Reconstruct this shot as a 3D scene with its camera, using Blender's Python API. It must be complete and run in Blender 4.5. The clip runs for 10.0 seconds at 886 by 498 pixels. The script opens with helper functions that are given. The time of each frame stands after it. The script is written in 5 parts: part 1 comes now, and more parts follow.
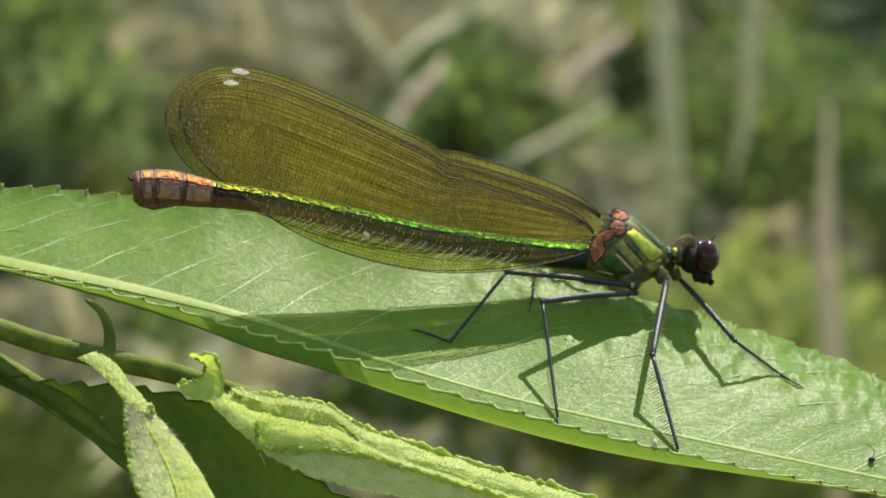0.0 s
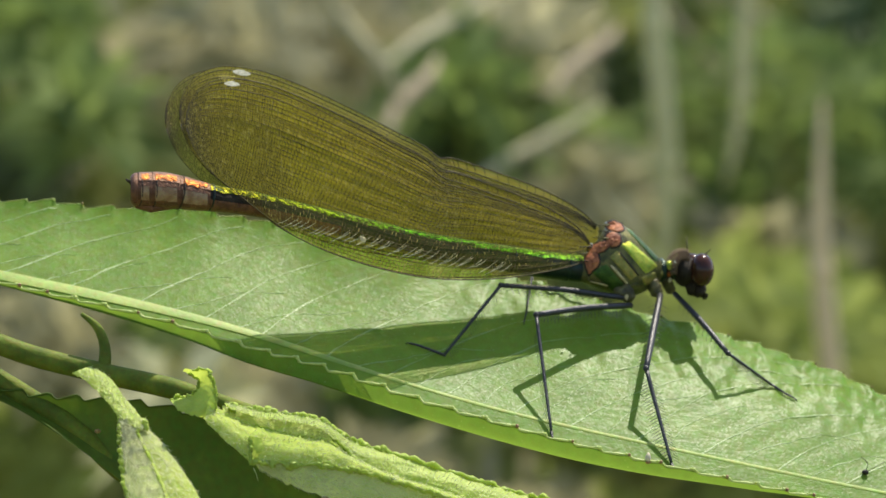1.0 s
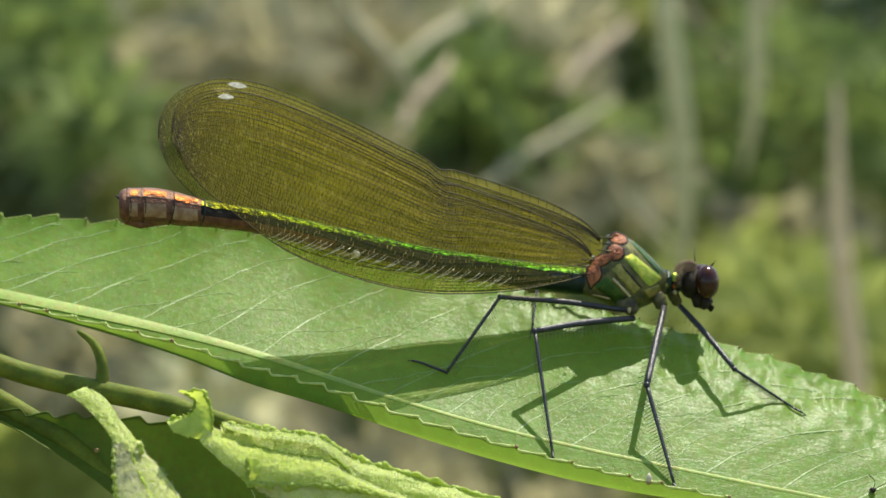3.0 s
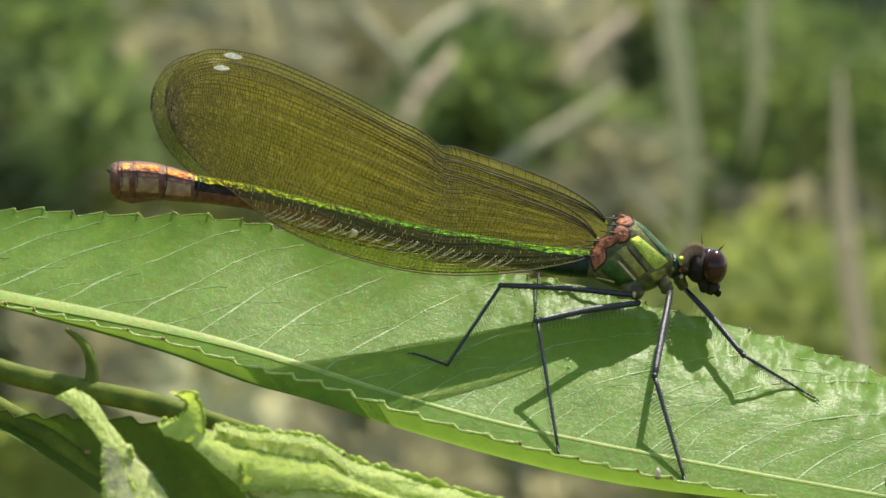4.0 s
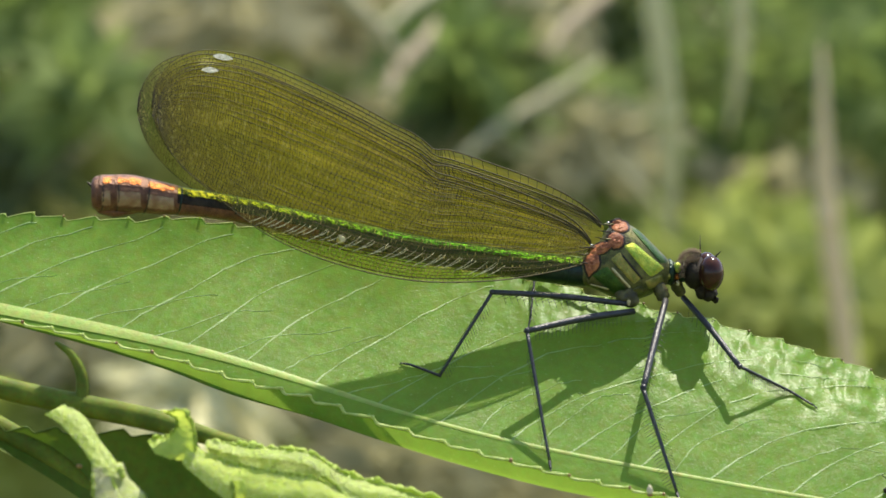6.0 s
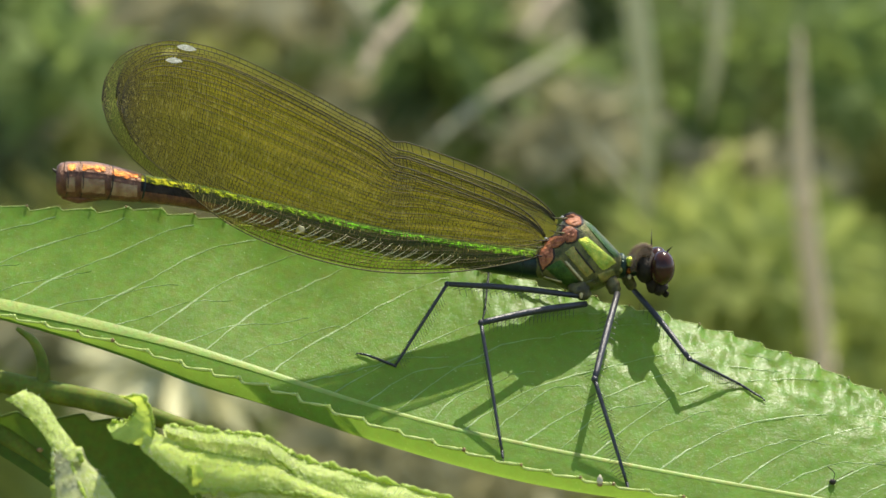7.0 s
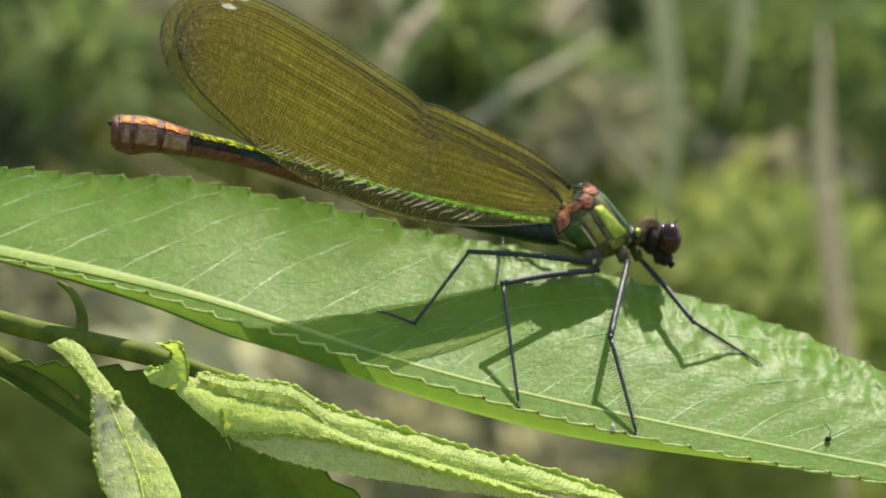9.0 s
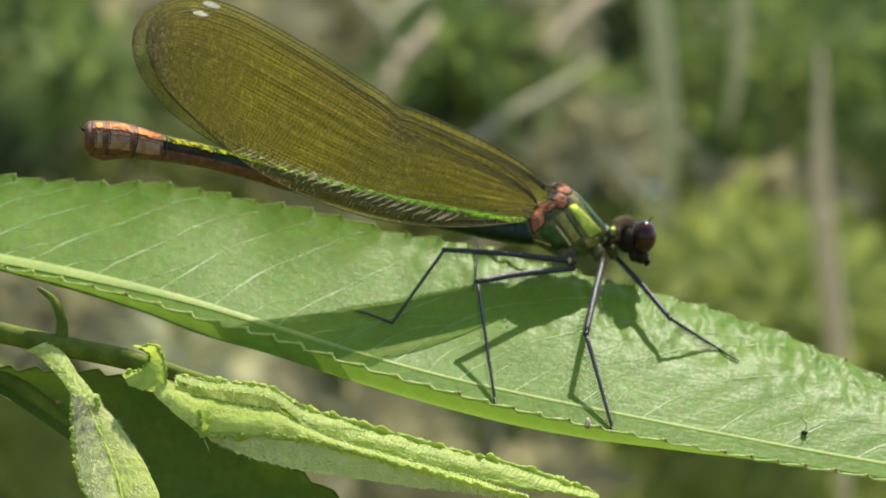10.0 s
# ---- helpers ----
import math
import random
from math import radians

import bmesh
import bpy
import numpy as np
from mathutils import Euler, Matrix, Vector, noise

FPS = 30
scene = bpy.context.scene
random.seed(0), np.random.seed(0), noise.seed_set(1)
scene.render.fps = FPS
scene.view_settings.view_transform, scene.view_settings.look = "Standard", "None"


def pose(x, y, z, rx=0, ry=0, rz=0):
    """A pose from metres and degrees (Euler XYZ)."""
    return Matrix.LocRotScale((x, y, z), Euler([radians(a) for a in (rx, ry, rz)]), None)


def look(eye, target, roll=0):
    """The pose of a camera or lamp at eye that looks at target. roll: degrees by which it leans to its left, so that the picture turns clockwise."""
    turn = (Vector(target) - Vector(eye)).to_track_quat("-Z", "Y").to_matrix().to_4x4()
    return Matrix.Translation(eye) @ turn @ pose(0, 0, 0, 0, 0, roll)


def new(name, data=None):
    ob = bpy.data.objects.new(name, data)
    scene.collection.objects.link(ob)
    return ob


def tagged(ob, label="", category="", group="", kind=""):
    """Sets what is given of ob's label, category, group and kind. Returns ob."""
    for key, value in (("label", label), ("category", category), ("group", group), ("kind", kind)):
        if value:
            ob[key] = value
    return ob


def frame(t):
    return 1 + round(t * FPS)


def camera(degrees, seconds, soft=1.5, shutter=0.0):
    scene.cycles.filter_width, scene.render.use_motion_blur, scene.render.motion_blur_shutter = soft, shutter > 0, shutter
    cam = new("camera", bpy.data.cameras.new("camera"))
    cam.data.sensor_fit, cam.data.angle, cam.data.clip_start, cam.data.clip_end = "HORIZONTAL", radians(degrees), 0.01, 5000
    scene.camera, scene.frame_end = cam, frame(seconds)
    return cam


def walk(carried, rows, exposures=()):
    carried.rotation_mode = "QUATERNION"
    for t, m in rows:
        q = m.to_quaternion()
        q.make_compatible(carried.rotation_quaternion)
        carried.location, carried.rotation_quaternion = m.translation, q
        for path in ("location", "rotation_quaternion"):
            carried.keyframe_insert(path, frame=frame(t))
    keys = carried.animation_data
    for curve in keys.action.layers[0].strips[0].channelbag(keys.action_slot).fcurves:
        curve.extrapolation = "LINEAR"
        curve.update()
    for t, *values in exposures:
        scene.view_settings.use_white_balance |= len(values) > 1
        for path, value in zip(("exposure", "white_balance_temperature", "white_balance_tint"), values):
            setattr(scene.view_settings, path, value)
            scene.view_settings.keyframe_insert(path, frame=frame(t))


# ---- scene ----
# ---- camera: held in the hand about 0.32 m from the insect, turning only ----
EYE = (0.0, -0.3158, 0.9276)
cam = camera(12.0, 10.0, soft=1.6)
CAM_TURNS = [
    (0, 85.208, -3.213, 0.039),
    (0.5, 85.320, -3.003, -0.047),
    (1, 85.216, -2.549, -0.073),
    (1.5, 85.256, -2.050, -0.072),
    (2, 85.313, -1.887, -0.084),
    (2.5, 85.244, -1.268, 0.021),
    (2.7, 85.221, -1.098, 0.032),
    (3.8, 85.097, -0.280, 0.047),
    (4, 85.073, -0.151, 0.045),
    (4.5, 85.000, -0.000, 0.000),
    (5, 84.970, 0.856, 0.031),
    (5.2, 84.925, 0.775, -0.001),
    (6.5, 84.577, -0.470, -0.302),
    (7, 84.438, -0.715, -0.482),
    (7.5, 84.262, -1.907, -0.452),
    (8, 84.217, -2.188, -0.351),
    (8.5, 84.146, -2.423, -0.168),
    (9, 84.337, -1.530, -0.112),
    (9.5, 84.559, -1.335, -0.108),
    (10, 84.638, -1.474, -0.148),
]
EXPOSURES = [(0, 0.43), (1, 0.42), (2.5, 0.48), (4.5, 0.55), (5.2, 0.62), (6.5, 0.69), (7.2, 0.65), (8, 0.56), (9.5, 0.48), (10, 0.45)]
walk(cam, [(t, pose(*EYE, rx, ry, rz)) for t, rx, ry, rz in CAM_TURNS], EXPOSURES)
cam.data.dof.use_dof = True
cam.data.dof.focus_distance = 0.319
cam.data.dof.aperture_fstop = 58.0

# ---- light: a high midday sun and clear sky ----
SUN_DIR = Vector((-0.24, -0.36, -1.0)).normalized()
world = bpy.data.worlds.new("world")
scene.world = world
world.use_nodes = True
wn = world.node_tree.nodes
sky = wn.new("ShaderNodeTexSky")
sky.sky_type = "NISHITA"
sky.sun_disc = False
sky.sun_elevation = math.asin(-SUN_DIR.z)
sky.sun_rotation = math.atan2(-SUN_DIR.x, -SUN_DIR.y)
wn["Background"].inputs["Strength"].default_value = 0.15
world.node_tree.links.new(sky.outputs[0], wn["Background"].inputs["Color"])
sun = new("sun", bpy.data.lights.new("sun", "SUN"))
sun.data.energy = 5.0
sun.data.angle = radians(0.55)
sun.data.color = (1.0, 0.93, 0.79)
sun.matrix_world = look((0, 0, 3), Vector((0, 0, 3)) + SUN_DIR)

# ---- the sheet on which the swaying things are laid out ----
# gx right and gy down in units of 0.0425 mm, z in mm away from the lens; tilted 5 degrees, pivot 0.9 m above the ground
UNIT, FAR, TILT = 0.0425, 317.0, radians(5)
PIVOT = Vector((0, 0, 0.9))


def at(gx, gy, z):
    k = (FAR + z) / FAR * UNIT
    x, y = (gx - 784) * k, (441 - gy) * k
    return Vector((x, z * math.cos(TILT) + y * math.sin(TILT), y * math.cos(TILT) - z * math.sin(TILT))) * 0.001


def mm(v):
    return v * 0.001


def curve(knots):
    """A smooth function through (x, y) knots."""
    xs = [k[0] for k in knots]
    ys = [k[1] for k in knots]
    n = len(xs)
    slopes = []
    for i in range(n):
        a, b = max(i - 1, 0), min(i + 1, n - 1)
        slopes.append((ys[b] - ys[a]) / (xs[b] - xs[a]))

    def value(x):
        if x <= xs[0]:
            return ys[0] + slopes[0] * (x - xs[0])
        if x >= xs[-1]:
            return ys[-1] + slopes[-1] * (x - xs[-1])
        i = 0
        while x > xs[i + 1]:
            i += 1
        h = xs[i + 1] - xs[i]
        u = (x - xs[i]) / h
        return ((2 * u ** 3 - 3 * u ** 2 + 1) * ys[i] + (u ** 3 - 2 * u ** 2 + u) * h * slopes[i]
                + (3 * u ** 2 - 2 * u ** 3) * ys[i + 1] + (u ** 3 - u ** 2) * h * slopes[i + 1])
    return value


def spline(points, n):
    """n + 1 points on a smooth line through the given vectors."""
    pts = [Vector(p) for p in points]
    ks = list(range(len(pts)))
    fs = [curve(list(zip(ks, [p[i] for p in pts]))) for i in range(3)]
    return [Vector([g(j / n * ks[-1]) for g in fs]) for j in range(n + 1)]


# ---- materials ----
def material(name, color, rough=0.5, metal=0.0, spec=0.5, color2=None, scale=800, bump=0.0, bump_scale=3000, translucent=0.0,
             trans_color=None, detail=4, sheen=0.0, depth=0.1, broad=0.0, waxy=0):
    """A surface with two-scale colour variation and fine relief; scales are per metre."""
    m = bpy.data.materials.new(name)
    m.use_nodes = True
    nt = m.node_tree
    b = nt.nodes["Principled BSDF"]
    b.inputs["Roughness"].default_value = rough
    b.inputs["Metallic"].default_value = metal
    b.inputs["Specular IOR Level"].default_value = spec
    tc = nt.nodes.new("ShaderNodeTexCoord")
    c2 = color2 or tuple(c * 0.7 for c in color)
    n1 = nt.nodes.new("ShaderNodeTexNoise")
    n1.inputs["Scale"].default_value = scale
    n1.inputs["Detail"].default_value = detail
    nt.links.new(tc.outputs["Object"], n1.inputs["Vector"])
    ramp = nt.nodes.new("ShaderNodeValToRGB")
    ramp.color_ramp.elements[0].position, ramp.color_ramp.elements[1].position = 0.35, 0.65
    ramp.color_ramp.elements[0].color = (*c2, 1)
    ramp.color_ramp.elements[1].color = (*color, 1)
    nt.links.new(n1.outputs["Fac"], ramp.inputs["Fac"])
    n2 = nt.nodes.new("ShaderNodeTexNoise")
    n2.inputs["Scale"].default_value = scale * 6
    n2.inputs["Detail"].default_value = 2
    nt.links.new(tc.outputs["Object"], n2.inputs["Vector"])
    mul = nt.nodes.new("ShaderNodeMix")
    mul.data_type, mul.blend_type = "RGBA", "OVERLAY"
    mul.inputs["Factor"].default_value = 0.35
    nt.links.new(ramp.outputs["Color"], mul.inputs["A"])
    nt.links.new(n2.outputs["Color"], mul.inputs["B"])
    hs = nt.nodes.new("ShaderNodeHueSaturation")
    hs.inputs["Saturation"].default_value = 0.95
    nt.links.new(mul.outputs["Result"], hs.inputs["Color"])
    nt.links.new(hs.outputs["Color"], b.inputs["Base Color"])
    if sheen:
        b.inputs["Sheen Weight"].default_value = sheen
    if bump:
        n3 = nt.nodes.new("ShaderNodeTexNoise")
        n3.inputs["Scale"].default_value = bump_scale
        n3.inputs["Detail"].default_value = 3
        nt.links.new(tc.outputs["Object"], n3.inputs["Vector"])
        bp = nt.nodes.new("ShaderNodeBump")
        bp.inputs["Strength"].default_value = bump
        bp.inputs["Distance"].default_value = depth * 0.001
        nt.links.new(n3.outputs["Fac"], bp.inputs["Height"])
        if broad:
            n4 = nt.nodes.new("ShaderNodeTexNoise")
            n4.inputs["Scale"].default_value = bump_scale / 7
            n4.inputs["Detail"].default_value = 3
            nt.links.new(tc.outputs["Object"], n4.inputs["Vector"])
            wide = nt.nodes.new("ShaderNodeBump")
            wide.inputs["Strength"].default_value = bump
            wide.inputs["Distance"].default_value = broad * 0.001
            nt.links.new(n4.outputs["Fac"], wide.inputs["Height"])
            nt.links.new(wide.outputs["Normal"], bp.inputs["Normal"])
        nt.links.new(bp.outputs["Normal"], b.inputs["Normal"])
    if waxy:
        # wax in fine grains: gloss between them is low
        nw = nt.nodes.new("ShaderNodeTexNoise")
        nw.inputs["Scale"].default_value = waxy
        nw.inputs["Detail"].default_value = 2
        nt.links.new(tc.outputs["Object"], nw.inputs["Vector"])
        grains = nt.nodes.new("ShaderNodeMapRange")
        grains.inputs["From Min"].default_value, grains.inputs["From Max"].default_value = 0.50, 0.66
        grains.inputs["To Min"].default_value, grains.inputs["To Max"].default_value = spec * 0.4, spec * 1.8
        nt.links.new(nw.outputs["Fac"], grains.inputs["Value"])
        nt.links.new(grains.outputs[0], b.inputs["Specular IOR Level"])
    if translucent:
        tl = nt.nodes.new("ShaderNodeBsdfTranslucent")
        tl.inputs["Color"].default_value = (*(trans_color or color), 1)
        mx = nt.nodes.new("ShaderNodeMixShader")
        mx.inputs[0].default_value = translucent
        nt.links.new(b.outputs[0], mx.inputs[1])
        nt.links.new(tl.outputs[0], mx.inputs[2])
        nt.links.new(mx.outputs[0], nt.nodes["Material Output"].inputs["Surface"])
    return m


LEAF = material("leaf_green", (0.155, 0.275, 0.021), 0.42, 0, 0.16, (0.118, 0.225, 0.017), 260, 1.0, 8000, 0.34, (0.28, 0.44, 0.055), depth=0.024, broad=0.035, waxy=6500)
LEAF.node_tree.nodes["Principled BSDF"].inputs["Specular Tint"].default_value = (0.95, 0.99, 1.0, 1)


def flecked(m, pale, size, share):
    """Adds small pale flecks to a material's colour."""
    nt = m.node_tree
    b = nt.nodes["Principled BSDF"]
    link = b.inputs["Base Color"].links[0].from_socket
    tc = nt.nodes.new("ShaderNodeTexCoord")
    dots = nt.nodes.new("ShaderNodeTexNoise")
    dots.inputs["Scale"].default_value = size
    dots.inputs["Detail"].default_value = 1
    nt.links.new(tc.outputs["Object"], dots.inputs["Vector"])
    cut = nt.nodes.new("ShaderNodeMapRange")
    cut.inputs["From Min"].default_value, cut.inputs["From Max"].default_value = share, share + 0.07
    cut.inputs["To Max"].default_value = 0.7
    nt.links.new(dots.outputs["Fac"], cut.inputs["Value"])
    mix = nt.nodes.new("ShaderNodeMix")
    mix.data_type = "RGBA"
    nt.links.new(cut.outputs[0], mix.inputs["Factor"])
    nt.links.new(link, mix.inputs["A"])
    mix.inputs["B"].default_value = (*pale, 1)
    nt.links.new(mix.outputs["Result"], b.inputs["Base Color"])


flecked(LEAF, (0.38, 0.50, 0.20), 3800, 0.71)
COAT = LEAF.node_tree.nodes["Principled BSDF"]
COAT.inputs["Coat Weight"].default_value = 0.055
COAT.inputs["Coat Roughness"].default_value = 0.24


def wrinkled_coat(m, size, deep):
    """A waxy coat with fine wrinkles that run along the blade."""
    nt = m.node_tree
    tc = nt.nodes.new("ShaderNodeTexCoord")
    along = nt.nodes.new("ShaderNodeMapping")
    along.inputs["Scale"].default_value = (0.45, 1, 1)
    nt.links.new(tc.outputs["Object"], along.inputs["Vector"])
    fine = nt.nodes.new("ShaderNodeTexNoise")
    fine.inputs["Scale"].default_value = size
    fine.inputs["Detail"].default_value = 3
    nt.links.new(along.outputs[0], fine.inputs["Vector"])
    bump = nt.nodes.new("ShaderNodeBump")
    bump.inputs["Strength"].default_value = 1.0
    bump.inputs["Distance"].default_value = deep * 0.001
    nt.links.new(fine.outputs["Fac"], bump.inputs["Height"])
    nt.links.new(bump.outputs["Normal"], nt.nodes["Principled BSDF"].inputs["Coat Normal"])


wrinkled_coat(LEAF, 2600, 0.07)
RIB = material("leaf_midrib", (0.39, 0.50, 0.09), 0.45, 0, 0.25, (0.30, 0.43, 0.065), 300, 0.3, 5000, 0.25)
EDGE = material("leaf_edge", (0.68, 0.78, 0.24), 0.4, 0, 0.4, (0.52, 0.64, 0.15), 1500, 0.5, 7000, 0.3)
VEIN = material("leaf_vein", (0.32, 0.47, 0.14), 0.36, 0, 0.4, (0.19, 0.32, 0.06), 1500, 1.0, 7000, 0.25, depth=0.05)
GLAND = material("tooth_gland", (0.20, 0.07, 0.02), 0.35, 0, 0.6, (0.34, 0.26, 0.06), 4000)
# a darker copy of the leaf green: shade under the big leaf, in the colour
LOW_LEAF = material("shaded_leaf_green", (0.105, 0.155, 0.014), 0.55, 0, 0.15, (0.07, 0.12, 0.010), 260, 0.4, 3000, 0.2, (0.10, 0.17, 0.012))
YOUNG = material("young_leaf_green", (0.52, 0.65, 0.08), 0.40, 0, 0.35, (0.36, 0.50, 0.05), 1400, 1.0, 5000, 0.4, (0.66, 0.78, 0.12), sheen=0.04, depth=0.10)
FELT = material("leaf_felt", (0.60, 0.73, 0.11), 0.6, 0, 0.15, (0.45, 0.61, 0.05), 800, 1.0, 6000, 0.40, (0.74, 0.82, 0.2), sheen=0.05, depth=0.08)
SILVER = material("silver_felt", (0.72, 0.80, 0.28), 0.6, 0, 0.15, (0.52, 0.66, 0.13), 1100, 1.0, 6000, 0.25, (0.8, 0.85, 0.4), sheen=0.05)
HAIR = material("leaf_hair", (0.88, 0.90, 0.62), 0.5, 0, 0.4, (0.80, 0.83, 0.50), 900, 0, 3000, 0.35, (0.9, 0.92, 0.6))
STEM = material("twig_green", (0.165, 0.205, 0.016), 0.6, 0, 0.12, (0.09, 0.125, 0.010), 500, 0.5, 3000, 0.1)
GREEN = material("metallic_green", (0.065, 0.13, 0.016), 0.40, 0.8, 0.5, (0.03, 0.07, 0.014), 1500, 0.9, 9000)
OLIVE = material("olive_chitin", (0.16, 0.15, 0.035), 0.44, 0.5, 0.5, (0.05, 0.055, 0.016), 1500, 0.8, 9000)
LIME = material("metallic_lime", (0.60, 0.60, 0.05), 0.46, 0.65, 0.5, (0.28, 0.42, 0.03), 2200, 1.0, 8000)
DARK = material("dark_green_chitin", (0.012, 0.035, 0.016), 0.35, 0.5, 0.5, (0.008, 0.018, 0.012), 1500, 0.4, 9000)
BRONZE = material("bronze_chitin", (0.38, 0.31, 0.06), 0.44, 0.6, 0.5, (0.14, 0.16, 0.03), 1300, 1.0, 8000)
COPPER = material("copper_chitin", (0.50, 0.15, 0.010), 0.36, 0.95, 0.5, (0.12, 0.03, 0.010), 2200, 1.0, 7000)
TAILPALE = material("tan_chitin", (0.33, 0.22, 0.10), 0.4, 0.15, 0.5, (0.22, 0.11, 0.04), 1500, 0.5, 9000)
BROWN = material("brown_chitin", (0.17, 0.07, 0.024), 0.45, 0.4, 0.5, (0.09, 0.034, 0.014), 1800, 0.8, 8000)
RUST = material("rust_plate", (0.47, 0.165, 0.05), 0.5, 0, 0.2, (0.20, 0.055, 0.02), 2200, 1.0, 5000)
PALE = material("pale_yellow_chitin", (0.62, 0.52, 0.26), 0.45, 0, 0.5, (0.42, 0.34, 0.14), 1800)
LEG = material("leg_black", (0.029, 0.031, 0.035), 0.40, 0, 0.55, (0.016, 0.014, 0.014), 2500, 0.5, 9000)
EYEM = material("eye_brown", (0.058, 0.019, 0.008), 0.16, 0, 0.30, (0.034, 0.011, 0.005), 900)
BLACK = material("black_chitin", (0.018, 0.013, 0.007), 0.5, 0, 0.3, (0.034, 0.024, 0.012), 2500, 0.6, 9000)
FUZZ = material("brown_hair", (0.30, 0.21, 0.12), 0.6, 0, 0.25, None, 900)
WVEIN = material("wing_vein", (0.032, 0.025, 0.008), 0.6, 0, 0.2, (0.07, 0.055, 0.011), 2600)
WVEIN_GLINT = material("gold_glint_vein", (0.42, 0.34, 0.07), 0.45, 0.2, 0.4, (0.12, 0.09, 0.015), 1800)
HEADM = material("dark_head", (0.035, 0.026, 0.014), 0.7, 0, 0.18, (0.014, 0.010, 0.006), 1800, 1.0, 7000)
HIP = material("olive_hip", (0.13, 0.115, 0.035), 0.5, 0.2, 0.35, (0.05, 0.045, 0.018), 1800, 0.5, 9000)
GLINT_GREY = material("silver_glint", (0.55, 0.55, 0.50), 0.3, 0.6, 0.5, None, 3000)
STIGMA = material("wing_spot", (0.70, 0.66, 0.48), 0.45, 0, 0.4, (0.42, 0.38, 0.22), 4000, 0.8, 6000)
GLINT_VEIN = material("glint_wing_vein", (0.55, 0.55, 0.36), 0.3, 0.4, 0.6, (0.25, 0.26, 0.12), 2500)
SEED = material("seed_husk", (0.75, 0.66, 0.42), 0.5, 0, 0.4, None, 3000)


def stripe_material():
    m = material("painted_sparkle_stripe", (0.1, 0.4, 0.02), 0.42, 0.9, 0.5, None, 900, 1.0, 9000, depth=0.07)
    nt = m.node_tree
    b = nt.nodes["Principled BSDF"]
    tc = nt.nodes.new("ShaderNodeTexCoord")
    xyz = nt.nodes.new("ShaderNodeSeparateXYZ")
    nt.links.new(tc.outputs["Object"], xyz.inputs[0])
    spread = nt.nodes.new("ShaderNodeMapRange")
    spread.inputs["From Min"].default_value, spread.inputs["From Max"].default_value = -0.022, 0.011
    nt.links.new(xyz.outputs["X"], spread.inputs["Value"])
    ramp = nt.nodes.new("ShaderNodeValToRGB")
    ramp.color_ramp.elements[0].color = (0.36, 0.30, 0.015, 1)
    ramp.color_ramp.elements[1].color = (0.15, 0.30, 0.012, 1)
    for pos, col in ((0.3, (0.17, 0.26, 0.010, 1)), (0.55, (0.05, 0.20, 0.012, 1)), (0.8, (0.07, 0.24, 0.010, 1))):
        ramp.color_ramp.elements.new(pos).color = col
    nt.links.new(spread.outputs[0], ramp.inputs["Fac"])
    # sparkle put into the colour: noise sets bright grains between dark gaps
    n1 = nt.nodes.new("ShaderNodeTexNoise")
    n1.inputs["Scale"].default_value = 3500
    n1.inputs["Detail"].default_value = 2
    nt.links.new(tc.outputs["Object"], n1.inputs["Vector"])
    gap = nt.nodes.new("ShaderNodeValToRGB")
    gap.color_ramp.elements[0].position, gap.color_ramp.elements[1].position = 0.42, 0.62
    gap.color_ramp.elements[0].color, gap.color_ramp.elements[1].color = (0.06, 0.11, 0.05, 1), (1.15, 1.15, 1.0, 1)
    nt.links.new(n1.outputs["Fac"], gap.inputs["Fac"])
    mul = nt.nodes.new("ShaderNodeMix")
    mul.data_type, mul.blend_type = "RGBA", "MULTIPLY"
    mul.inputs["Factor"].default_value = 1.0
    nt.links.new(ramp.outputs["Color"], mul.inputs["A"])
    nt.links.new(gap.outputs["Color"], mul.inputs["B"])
    nt.links.new(mul.outputs["Result"], b.inputs["Base Color"])
    return m


STRIPE = stripe_material()


